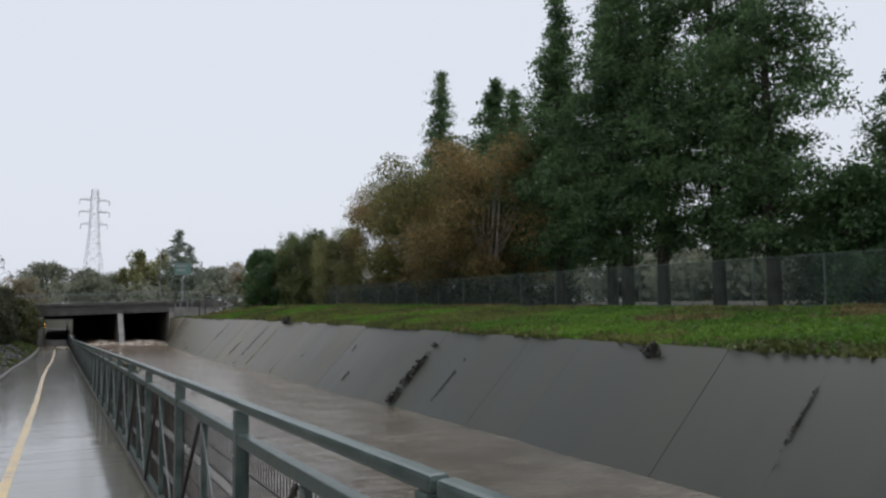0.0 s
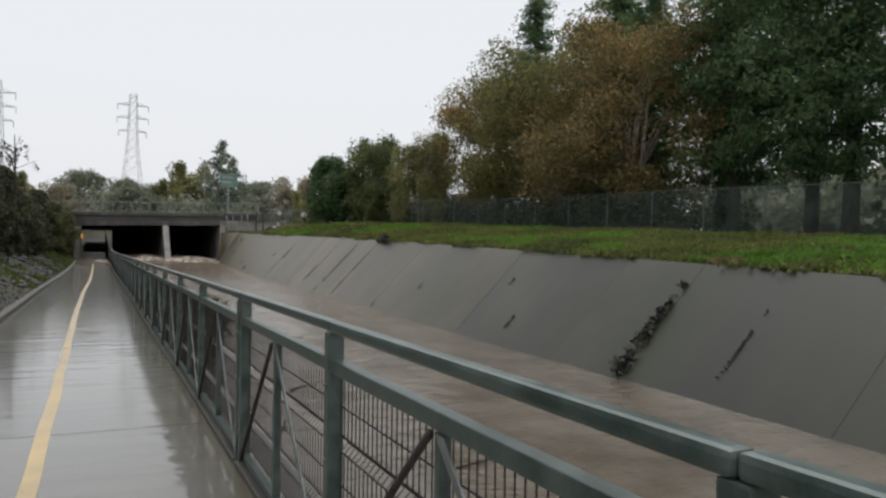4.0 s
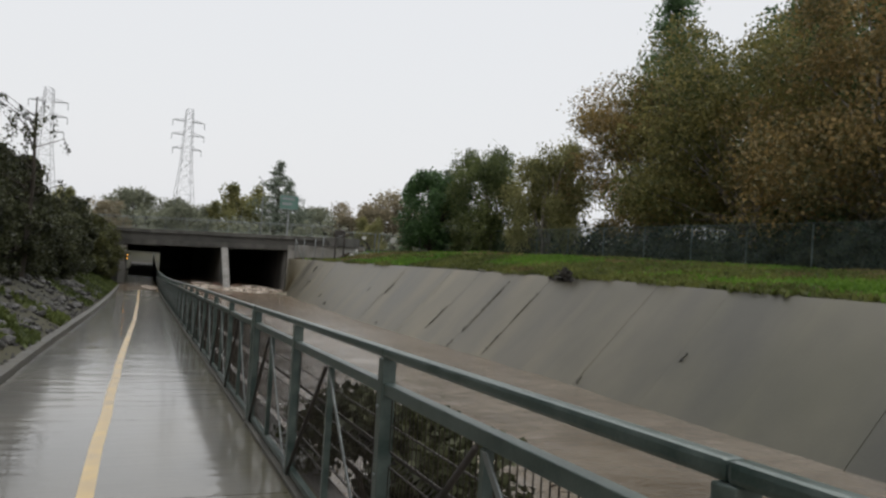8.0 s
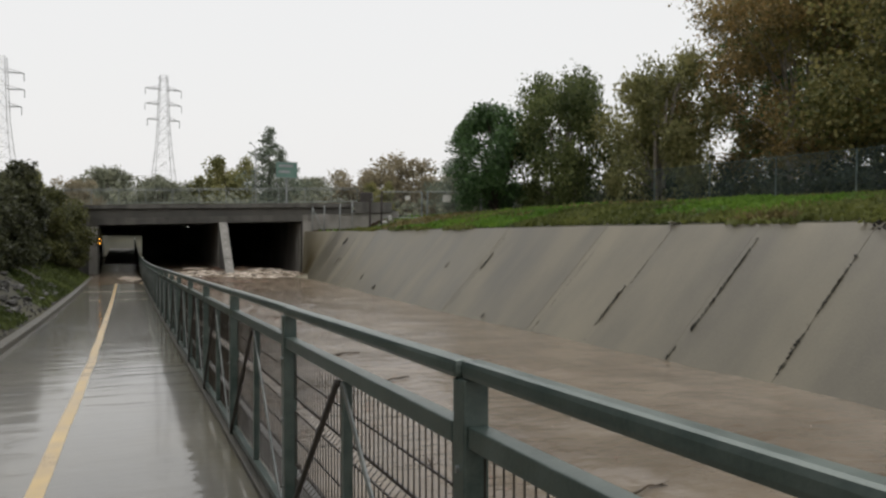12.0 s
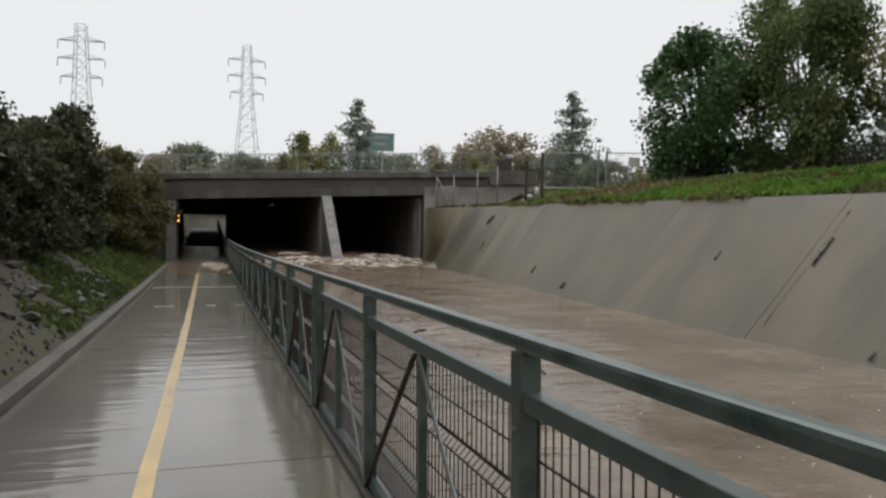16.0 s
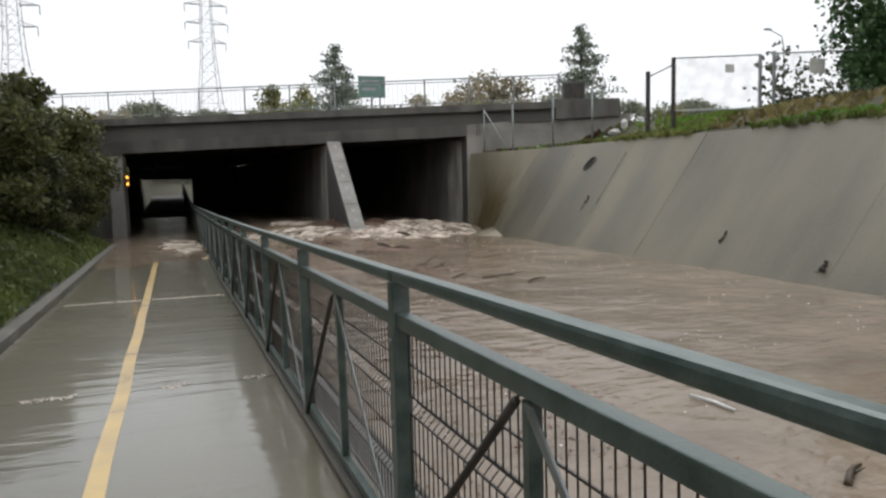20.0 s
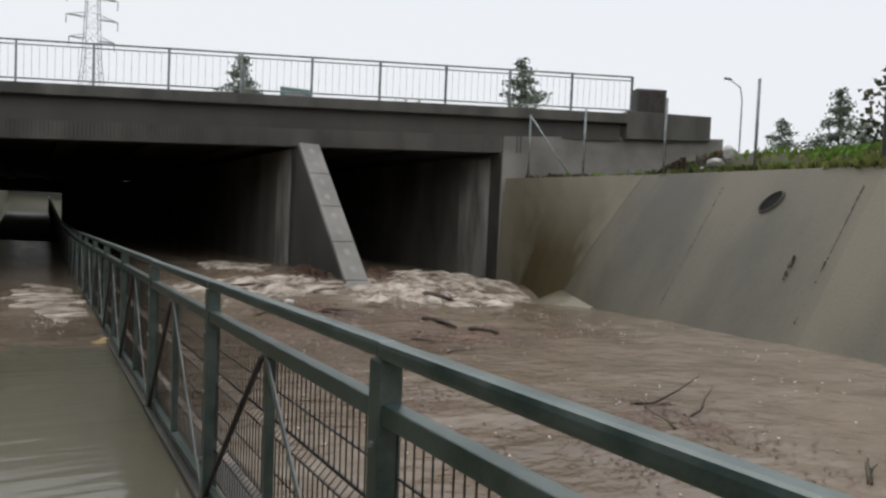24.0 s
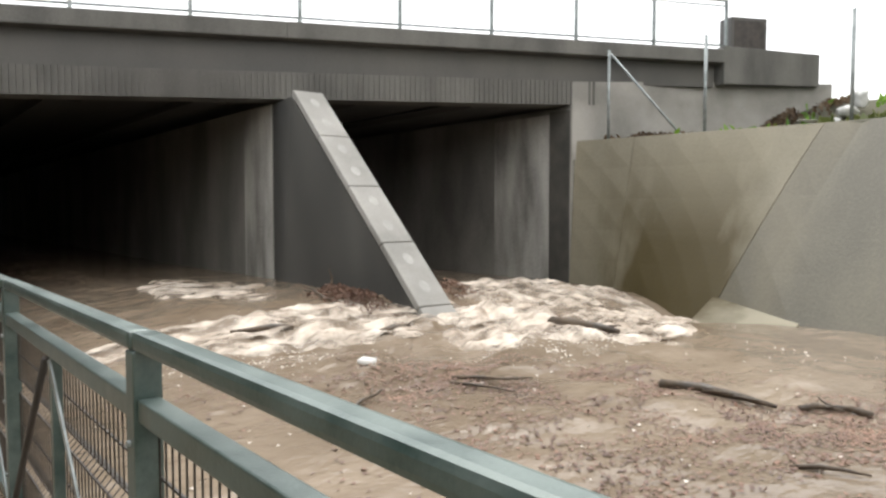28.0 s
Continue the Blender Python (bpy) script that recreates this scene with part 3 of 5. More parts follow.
# ---- path: cast slabs with narrow joints, a worn yellow line, a kerb ----
footpath = thing("footpath", "wet concrete cycle path with standing puddles", "path", kind="structure")
JOINTS = [73.12 + 3.02 * i for i in range(-29, 20)]
for k, y0 in enumerate(JOINTS):
    y1 = y0 + (3.02 if k % 2 else 3.006)
    left0, left1 = (interp(y, [0, 40, 55, 64, 84], [-1.52, -1.58, -1.46, -1.46, -1.55]) for y in (y0, y1))
    g = Geo().hexa([(left0, y0, path_z(y0) - 0.3), (1.26, y0, path_z(y0) - 0.3), (1.26, y1, path_z(y1) - 0.3), (left1, y1, path_z(y1) - 0.3)],
                   [(left0, y0, path_z(y0)), (1.26, y0, path_z(y0)), (1.26, y1, path_z(y1)), (left1, y1, path_z(y1))])
    # slabs under the bridge take a darker concrete to paint its shade
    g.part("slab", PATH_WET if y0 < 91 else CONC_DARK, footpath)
g = Geo()
for y0 in np.arange(-14, 92, 3.0):
    g.hexa([(-1.5, y0, path_z(y0) - 0.31), (1.2, y0, path_z(y0) - 0.31), (1.2, y0 + 3, path_z(y0 + 3) - 0.31), (-1.5, y0 + 3, path_z(y0 + 3) - 0.31)],
           [(-1.5, y0, path_z(y0) - 0.012), (1.2, y0, path_z(y0) - 0.012), (1.2, y0 + 3, path_z(y0 + 3) - 0.012), (-1.5, y0 + 3, path_z(y0 + 3) - 0.012)])
g.part("joint_filler", JOINT, footpath)
line = Geo()
for y0 in np.arange(-14, 80.5, 1.5):
    a, b = (interp(y, [0, 20, 31, 40, 50, 65, 80], [-0.22, -0.21, -0.28, -0.27, -0.16, -0.16, -0.20]) + 0.008 * math.sin(1.9 * y) for y in (y0, y0 + 1.5))
    line.hexa([(a - 0.055, y0, path_z(y0)), (a + 0.055, y0, path_z(y0)), (b + 0.055, y0 + 1.5, path_z(y0 + 1.5)), (b - 0.055, y0 + 1.5, path_z(y0 + 1.5))],
              [(a - 0.055, y0, path_z(y0) + 0.004), (a + 0.055, y0, path_z(y0) + 0.004), (b + 0.055, y0 + 1.5, path_z(y0 + 1.5) + 0.004), (b - 0.055, y0 + 1.5, path_z(y0 + 1.5) + 0.004)])
line.part("centre_line", YELLOW, footpath, "worn yellow painted centre line")
kerb = thing("kerb", "weathered low concrete kerb along the path", "kerb", kind="structure")
for y0 in np.arange(-14, 89.0, 3.05):
    y1 = y0 + 3.04
    a, b = (interp(y, [0, 40, 55, 64, 84], [-1.525, -1.585, -1.465, -1.465, -1.555]) for y in (y0, y1))
    Geo().hexa([(a - 0.21, y0, path_z(y0) - 0.3), (a, y0, path_z(y0) - 0.3), (b, y1, path_z(y1) - 0.3), (b - 0.21, y1, path_z(y1) - 0.3)],
               [(a - 0.20, y0, path_z(y0) + 0.10), (a - 0.02, y0, path_z(y0) + 0.10), (b - 0.02, y1, path_z(y1) + 0.10), (b - 0.20, y1, path_z(y1) + 0.10)]).part("kerb_stone", KERB, kerb, bevel=0.015)
channel_wall = Geo()
for y0 in np.arange(-14, 130, 6.0):
    channel_wall.hexa([(1.265, y0, -4.2), (1.5, y0, -4.2), (1.5, y0 + 6, -4.2), (1.265, y0 + 6, -4.2)],
                      [(1.265, y0, path_z(y0) - 0.02), (1.5, y0, path_z(y0) - 0.06), (1.5, y0 + 6, path_z(y0 + 6) - 0.06), (1.265, y0 + 6, path_z(y0 + 6) - 0.02)])
tagged(channel_wall.part("channel_wall", CONC_DARK), "damp concrete retaining wall between path and channel", "wall", kind="structure")

# ---- far bank: cast panels with open joints ----
bank = thing("channel_bank", "sloping stained concrete channel bank with open joints", "bank", kind="structure")


def bank_point(y, s, drop=0.0):
    """s runs from the foot, under water, to the crest; drop goes into the bank."""
    tx, cx, cz = toe_x(y), crest_x(y), crest_z(y)
    t = -0.55 + 1.55 * s
    wz = water_z(y)
    p = Vector((tx + (cx - tx) * t, y, wz + (cz - wz) * t))
    n = Vector((-(cz - wz), 0, cx - tx)).normalized()
    return p - n * drop


def bank_panel(y0, y1, mat, name="concrete_panel", skew0=0.0, skew1=0.0):
    """One cast panel; a skew slants its end, from the foot (forward) to the crest."""
    rows, cols = 8, max(2, int((y1 - y0) / 0.5))
    lift = 0.004 * math.sin(y0 * 3.7)

    def at(i, j):
        f = 1 - j / rows
        a, b = y0 + skew0 * f, y1 + skew1 * f
        return a + (b - a) * i / cols
    top = [[bank_point(at(i, j), j / rows, -lift) for i in range(cols + 1)] for j in range(rows + 1)]
    low = [[bank_point(at(i, j), j / rows, 0.15) for i in range(cols + 1)] for j in range(rows + 1)]
    g = Geo()
    w = cols + 1
    k = (rows + 1) * w
    g.v = [tuple(p) for r in top for p in r] + [tuple(p) for r in low for p in r]
    for j in range(rows):
        for i in range(cols):
            a = j * w + i
            g.f.append((a, a + w, a + w + 1, a + 1))
    for i in range(cols):
        a = rows * w + i
        g.f.append((a, a + k, a + k + 1, a + 1))
    for j in range(rows):
        a, b = j * w, j * w + cols
        g.f += [(a, a + k, a + w + k, a + w), (b + w, b + w + k, b + k, b)]
    return g.part(name, mat, bank)


EDGES = [-60, -45, -30, -18] + [interp(i, [-6, 0, 14, 25], [-7.0, 9.6, 48.35, 77.75]) for i in range(-6, 27)]
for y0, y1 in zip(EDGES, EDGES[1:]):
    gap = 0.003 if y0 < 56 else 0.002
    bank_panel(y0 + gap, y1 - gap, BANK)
bank_panel(EDGES[-1] + 0.004, 82.9, BANK, "concrete_panel", 0.0, 1.35)
bank_panel(82.912, 85.9, STAIN, "stained_panel", 1.35, 0.0)
bank_panel(85.906, 87.06, STAIN, "stained_panel")
Geo().hexa([(8.6, 81.9, -2.85), (10.75, 82.5, -2.7), (10.8, 83.9, -2.7), (8.5, 83.2, -2.85)], [(8.6, 81.9, -2.56), (10.75, 82.5, -2.14), (10.8, 83.9, -1.98), (8.5, 83.2, -2.48)]).part("apron_slab", STAIN, bank, "sloping apron slab at the bank foot", bevel=0.015)
bed = Geo()
for y0 in np.arange(-60, 82.0, 1.0):
    y1 = y0 + 1.0
    bed.add([bank_point(y0, 0, 0.06), bank_point(y1, 0, 0.06), bank_point(y1, 1, 0.06), bank_point(y0, 1, 0.06)], [(0, 3, 2, 1)])
bed.part("joint_bed", JOINT, bank)
# a drain pipe's mouth in the bank
pipe = thing("drain_pipe", "dark corrugated drain pipe mouth in the concrete bank", "pipe")
p = bank_point(79.48, 0.86, -0.004)
up = (bank_point(79.4, 0.95) - bank_point(79.4, 0.77)).normalized()
out = Vector((0, 1, 0)).cross(up)
out = out if out.x < 0 else -out
e1 = (Vector((0, -1, 0)) * 0.55 + up * 0.84).normalized()
e2 = e1.cross(out)
turns = [math.tau * i / 24 for i in range(24)]


def oval(k, d):
    """A ring of points round the pipe's slanting mouth."""
    return [tuple(p + out * d + e1 * 0.25 * k * math.cos(a) + e2 * 0.135 * k * math.sin(a)) for a in turns]


ringed = [(i, (i + 1) % 24, 24 + (i + 1) % 24, 24 + i) for i in range(24)]
g = Geo()
g.add(oval(1.1, 0.0) + oval(1.07, 0.03), ringed)
g.add(oval(1.07, 0.03) + oval(1.0, 0.03), ringed)
g.add(oval(1.0, 0.03) + oval(0.97, 0.004), ringed)
g.part("collar", CONC, pipe)
# flat black disc that paints the shadow inside the pipe
Geo().add(oval(0.99, 0.005), [tuple(range(24))]).part("dark_mouth", HOLLOW, pipe)

# ---- railing: one framed panel, then copies along the path ----


def rail_panel(lead=0.0, tail=0.0):
    """A welded panel that shares its posts with its neighbours; a lead or tail opens a joint with a post of its own on each side."""
    top = thing("railing_panel", "worn green steel railing panel with wire mesh on the path edge", "railing", "railing along the path")
    y0, y1, mid = (lead if lead else -0.036), (PITCH - tail if tail else PITCH + 0.036), PITCH / 2
    for y in ([y0 + 0.036] if lead else []) + [y1 - 0.036]:
        Geo().box(-0.036, 0.036, y - 0.036, y + 0.036, -0.05, RAIL_H - 0.05).part("post", PAINT, top, bevel=0.006)
        for z in (0.25, 0.62, 0.95):
            Geo().tube([(-0.034, y, z), (-0.046, y, z)], 0.010, 6).part("bolt", GALV, top)
        Geo().box(-0.055, 0.055, y - 0.05, y + 0.05, 0.0, 0.012).part("base_plate", GALV, top)
    Geo().box(-0.031, 0.031, y0 - 0.010 if lead else 0.001, y1 + 0.010 if tail else PITCH - 0.001, RAIL_H - 0.05, RAIL_H).part("top_rail", PAINT, top, bevel=0.015)
    Geo().box(-0.028, 0.028, y0 + 0.072, y1 - 0.072, RAIL_H - 0.225, RAIL_H - 0.167).part("mid_rail", PAINT, top, bevel=0.006)
    Geo().box(-0.022, 0.022, y0 + 0.072, y1 - 0.072, 0.06, 0.105).part("bottom_rail", PAINT, top, bevel=0.005)
    Geo().box(-0.06, 0.03, max(y0, 0.004), min(y1, PITCH - 0.004), -0.03, 0.035).part("sill", KERB, top, "pale concrete sill under the railing", bevel=0.01)
    Geo().box(-0.02, 0.02, mid - 0.02, mid + 0.02, 0.105, RAIL_H - 0.235).part("centre_stub", PAINT, top, bevel=0.004)
    Geo().tube([(-0.03, y1 - 0.09, 0.06), (-0.03, mid + 0.03, RAIL_H - 0.24)], 0.014, 6).part("strut", RUST, top, "dark rusted strut", smooth=True)
    g = Geo()
    g.add([(-0.03, y0 + 0.075, 0.04), (-0.03, y0 + 0.120, 0.04), (-0.03, mid - 0.005, RAIL_H - 0.24), (-0.03, mid - 0.05, RAIL_H - 0.24),
           (-0.022, y0 + 0.075, 0.04), (-0.022, y0 + 0.120, 0.04), (-0.022, mid - 0.005, RAIL_H - 0.24), (-0.022, mid - 0.05, RAIL_H - 0.24)],
          [(0, 1, 2, 3), (7, 6, 5, 4), (0, 3, 7, 4), (1, 5, 6, 2), (0, 4, 5, 1), (3, 2, 6, 7)])
    g.part("brace", GALV, top, "pale galvanised flat brace")
    wires = Geo()
    k = 44
    for i in range(k):
        y = y0 + 0.075 + (y1 - y0 - 0.15) * i / (k - 1)
        wires.tube([(0.024, y, 0.09), (0.024, y, 0.30), (0.060, y, 0.335), (0.024, y, 0.37), (0.024, y, 0.66), (0.060, y, 0.70), (0.024, y, 0.735), (0.024, y, RAIL_H - 0.2)], 0.0036, 3, False)
    wires.part("wire_mesh", WIRE, top, "bent vertical mesh wires")["kind"] = "stuff"
    for x, z in ((0.026, 0.14), (0.026, 0.30), (0.062, 0.335), (0.026, 0.37), (0.026, 0.515), (0.026, 0.66), (0.062, 0.70), (0.026, 0.735), (0.026, 0.86)):
        Geo().tube([(x, y0 + 0.06, z), (x, y1 - 0.06, z)], 0.0048 if x < 0.05 else 0.0075, 4, False).part("cross_wire", RUST, top)
    return top


panel = rail_panel()
# joints with a post on either side: narrow ones upstream, two wide ones and a last one nearer the bridge
JOINED = {-3: (0, 0.06), -2: (0.002, 0), 4: (0, 0.06), 5: (0.002, 0), 11: (0, 0.10), 12: (0.004, 0), 21: (0, 0.13), 22: (0.005, 0.13), 23: (0.005, 0), 30: (0, 0.05), 31: (0.002, 0)}
rng = random.Random(7)
for k in range(-8, 56):
    y = FIRST + PITCH * k
    tilt = math.degrees(math.atan2(path_z(y + PITCH) - path_z(y), PITCH))
    m = pose(RAIL_X + rng.uniform(-0.004, 0.004), y, path_z(y), tilt, rng.uniform(-0.3, 0.3), rng.uniform(-0.15, 0.15))
    if k == -8:
        panel.matrix_basis = m
    elif k in JOINED:
        rail_panel(*JOINED[k]).matrix_basis = m
    else:
        copy_thing(panel, m)

# ---- road bridge ----
XL, XR = -9.0, 11.5
bridge = thing("road_bridge", "grey concrete road bridge over the flooded channel", "bridge")


def along(x, out=0.0):
    return (x, face_y(x) - out)


# ribbed fascia, cast in board-marked lengths
for x0, x1 in ((XL, -2.0), (-2.0, 1.4), (1.4, 4.8), (4.8, 8.2), (8.2, XR)):
    g = Geo()
    g.slab(along(x0), along(x1), (beam_z(x0), beam_z(x0) + 0.44), (beam_z(x1), beam_z(x1) + 0.44), 0.5)
    fascia = g.part("fascia", CONC, bridge, "ribbed dark concrete fascia")
    k = int((x1 - x0) / 0.085)
    for i in range(k):
        a, b = x0 + (x1 - x0) * i / k + 0.01, x0 + (x1 - x0) * i / k + 0.055
        Geo().slab(along(a, 0.022), along(b, 0.022), (beam_z(a), beam_z(a) + 0.435), (beam_z(b), beam_z(b) + 0.435), 0.03).part("rib", CONC, fascia)
# recessed web, in a darker concrete than the fascia
for x0, x1 in ((XL, 3.0), (3.0, 14.15)):
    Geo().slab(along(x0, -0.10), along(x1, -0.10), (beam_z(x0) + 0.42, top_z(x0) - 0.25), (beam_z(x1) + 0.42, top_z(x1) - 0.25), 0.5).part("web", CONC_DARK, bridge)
for x0, x1 in ((XL, -1.0), (-1.0, 6.0), (6.0, 14.18)):
    Geo().slab(along(x0, 0.14), along(x1, 0.14), (top_z(x0) - 0.27, top_z(x0)), (top_z(x1) - 0.27, top_z(x1)), 0.45).part("parapet", CONC, bridge, bevel=0.02)
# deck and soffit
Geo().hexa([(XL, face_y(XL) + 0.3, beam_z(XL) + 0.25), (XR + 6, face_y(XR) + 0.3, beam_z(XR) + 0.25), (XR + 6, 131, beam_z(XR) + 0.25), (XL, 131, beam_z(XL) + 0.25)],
           [(XL, face_y(XL) + 0.3, top_z(XL) - 0.3), (XR + 6, face_y(XR) + 0.3, top_z(XR) - 0.3), (XR + 6, 131, top_z(XR) - 0.3), (XL, 131, top_z(XL) - 0.3)]).part("deck", SOFFIT_SHADE, bridge)
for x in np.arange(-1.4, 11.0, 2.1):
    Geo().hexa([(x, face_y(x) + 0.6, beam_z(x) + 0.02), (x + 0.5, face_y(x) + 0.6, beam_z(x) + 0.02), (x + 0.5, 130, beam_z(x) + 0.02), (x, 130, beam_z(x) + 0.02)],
               [(x, face_y(x) + 0.6, beam_z(x) + 0.3), (x + 0.5, face_y(x) + 0.6, beam_z(x) + 0.3), (x + 0.5, 130, beam_z(x) + 0.3), (x, 130, beam_z(x) + 0.3)]).part("girder", SOFFIT_SHADE, bridge)
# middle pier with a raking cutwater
Geo().box(5.94, 6.45, 89.13, 131, -4.2, 1.05).part("pier_wall", WALL, bridge, "damp concrete pier wall, toned down for underpass shade")
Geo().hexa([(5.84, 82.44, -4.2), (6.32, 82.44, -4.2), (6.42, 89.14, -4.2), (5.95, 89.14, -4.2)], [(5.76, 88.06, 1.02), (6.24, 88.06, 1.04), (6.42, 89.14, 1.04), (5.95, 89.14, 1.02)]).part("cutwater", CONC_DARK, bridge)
n = 7
for i in range(n):
    g = Geo()
    a, b = i / n, (i + 0.985) / n
    (xa, ya, za), (xb, yb, zb) = ((6.08 - 0.08 * t, 82.4 + 5.63 * t, -4.2 + 5.27 * t) for t in (a, b))
    g.hexa([(xa - 0.26, ya, za - 0.02), (xa + 0.26, ya, za - 0.02), (xb + 0.26, yb, zb - 0.02), (xb - 0.26, yb, zb - 0.02)],
           [(xa - 0.25, ya - 0.05, za + 0.045), (xa + 0.25, ya - 0.05, za + 0.045), (xb + 0.25, yb - 0.05, zb + 0.045), (xb - 0.25, yb - 0.05, zb + 0.045)])
    g.part("cutwater_block", CONC_PALE, bridge, "pale raking cutwater face block", bevel=0.012)
# pale strips: lime streaks, and daylight at the portal painted on
for y0, y1 in ((89.15, 89.6), (89.61, 90.3)):
    Geo().box(5.926, 5.94, y0, y1, -2.9, 1.02).part("lime_deposit", LIME_LIT, bridge, "pale lime-streaked edge of the pier wall, daylight painted in")
Geo().box(10.969, 10.98, 87.1, 87.62, -2.9, 1.15).part("damp_edge", JOINT, bridge, "dark edge strip of the abutment")
for y0, y1 in ((87.63, 88.3), (88.31, 89.2)):
    Geo().box(10.966, 10.98, y0, y1, -2.9, 1.1).part("lime_deposit", LIME_LIT, bridge, "pale lime-streaked edge of the abutment, daylight painted in")
for i in range(n):
    for f in (0.28, 0.72):
        t = (i + f) / n
        c = Vector((6.08 - 0.08 * t, 82.4 + 5.63 * t - 0.052, -4.2 + 5.27 * t + 0.047))
        u, w = Vector((1, 0, 0)), Vector((-0.08, 5.63, 5.27)).normalized()
        ring = [c + u * 0.07 * math.cos(a) + w * 0.10 * math.sin(a) for a in (math.tau * q / 16 for q in range(16))]
        Geo().add([tuple(q) for q in ring], [tuple(range(16))]).part("form_mark", FORM, bridge, "dull oval form mark")
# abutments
Geo().box(10.98, 11.6, 87.08, 131, -4.2, 1.2).part("abutment", WALL, bridge, "streaked abutment wall, toned down for underpass shade")
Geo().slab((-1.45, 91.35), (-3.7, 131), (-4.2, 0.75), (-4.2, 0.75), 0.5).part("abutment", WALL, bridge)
Geo().slab((-9.0, 93.9), (-1.47, 91.35), (-3, 0.63), (-3, 0.86), 0.4).part("wing_wall", CONC, bridge)
# far end of the underpass: wall and lintel added to leave only a slit
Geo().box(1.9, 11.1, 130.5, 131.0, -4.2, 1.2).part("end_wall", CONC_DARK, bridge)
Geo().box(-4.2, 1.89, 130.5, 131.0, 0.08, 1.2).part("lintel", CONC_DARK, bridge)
# wing wall on the right, bent towards the path
WA, WB, WC = (10.99, 87.06), (13.9, 86.35), (17.0, 85.1)
Geo().slab(WA, WB, (0.2, 1.66), (0.4, 1.86), 0.5).part("wing_wall", CONC_PALE, bridge)
Geo().slab(WB, WC, (0.4, 1.86), (0.9, 1.98), 0.5).part("wing_wall", CONC_PALE, bridge)
Geo().slab((14.2, 85.93), (16.55, 85.16), (1.80, 2.56), (1.88, 2.56), 0.6).part("end_block", CONC, bridge, bevel=0.02)
road = Geo()
for x0, x1, y0, y1 in ((-400, XL, 94.5, 94.5), (XL, 14.0, face_y(XL) + 0.6, face_y(14) + 0.6), (14.0, 400, 89.3, 89.3)):
    road.hexa([(x0, y0, 1.25), (x1, y1, 1.25), (x1, 131, 1.25), (x0, 131, 1.25)], [(x0, y0, 1.86), (x1, y1, 1.95), (x1, 131, 1.95), (x0, 131, 1.86)])
tagged(road.part("road", ASPHALT), "wet asphalt freeway on the bridge deck", "road", kind="structure")

# railing on the bridge
brail = thing("bridge_railing", "galvanised pipe railing with thin pickets on the bridge", "railing")
spots = [(14.38 - 1.62 * i, face_y(14.38 - 1.62 * i) + 0.06, top_z(14.38 - 1.62 * i) + 0.04) for i in range(14)]
for x, y, z in spots:
    Geo().box(x - 0.026, x + 0.026, y - 0.026, y + 0.026, z - 0.02, z + 0.98).part("post", GALV, brail)
for p, q in zip(spots, spots[1:]):
    p, q = Vector(p), Vector(q)
    for h, r in ((0.965, 0.024), (0.86, 0.016), (0.07, 0.02)):
        Geo().tube([p + Vector((0, 0, h)), q + Vector((0, 0, h))], r, 6).part("rail", GALV, brail, smooth=True)
    for i in range(1, 10):
        c = p.lerp(q, i / 10)
        Geo().tube([c + Vector((0, 0, 0.08)), c + Vector((0, 0, 0.86))], 0.005, 3, False).part("picket", GALV, brail)
box = thing("control_cabinet", "dark grey metal cabinet on the bridge end block", "cabinet")
Geo().slab((14.57, 86.02), (15.34, 85.68), (2.52, 3.22), (2.52, 3.22), 0.4).part("body", CONC_DARK, box, bevel=0.02)
Geo().slab((14.63, 85.985), (15.28, 85.695), (2.60, 3.15), (2.60, 3.15), 0.03).part("door", RUST, box, bevel=0.006)

# posts and brace in front of the wing wall
for x, y, z0, z1 in ((11.53, 86.65, 0.5, 2.24), (11.87, 84.85, 0.5, 2.23), (12.3, 82.65, 0.55, 2.28), (12.42, 80.4, 0.6, 2.39)):
    ob = Geo().tube([(x, y, z0), (x, y, z1)], 0.03, 8).part("fence_post", GALV, smooth=True)
    tagged(ob, "thin galvanised fence post at the channel bank crest", "post", "posts by the wing wall")
ob = Geo().tube([(11.53, 86.6, 2.16), (11.92, 85.33, 0.58)], 0.022, 6).part("brace_pole", GALV, smooth=True)
tagged(ob, "slanting galvanised brace pole against the wing wall", "pole")

# amber lamp at the portal
lamp = thing("tunnel_lamp", "small twin amber lamp on the underpass portal", "lamp")
Geo().box(-1.46, -1.26, 91.2, 91.34, -0.42, 0.10).part("bracket", RUST, lamp)
for z in (0.02, -0.24):
    g = Geo()
    g.tube([(-1.31, 91.2, z - 0.06), (-1.31, 91.12, z - 0.06)], [0.045, 0.04], 10)
    g.part("lens", LAMP, lamp, "glowing amber lens")

# ---- trees ----


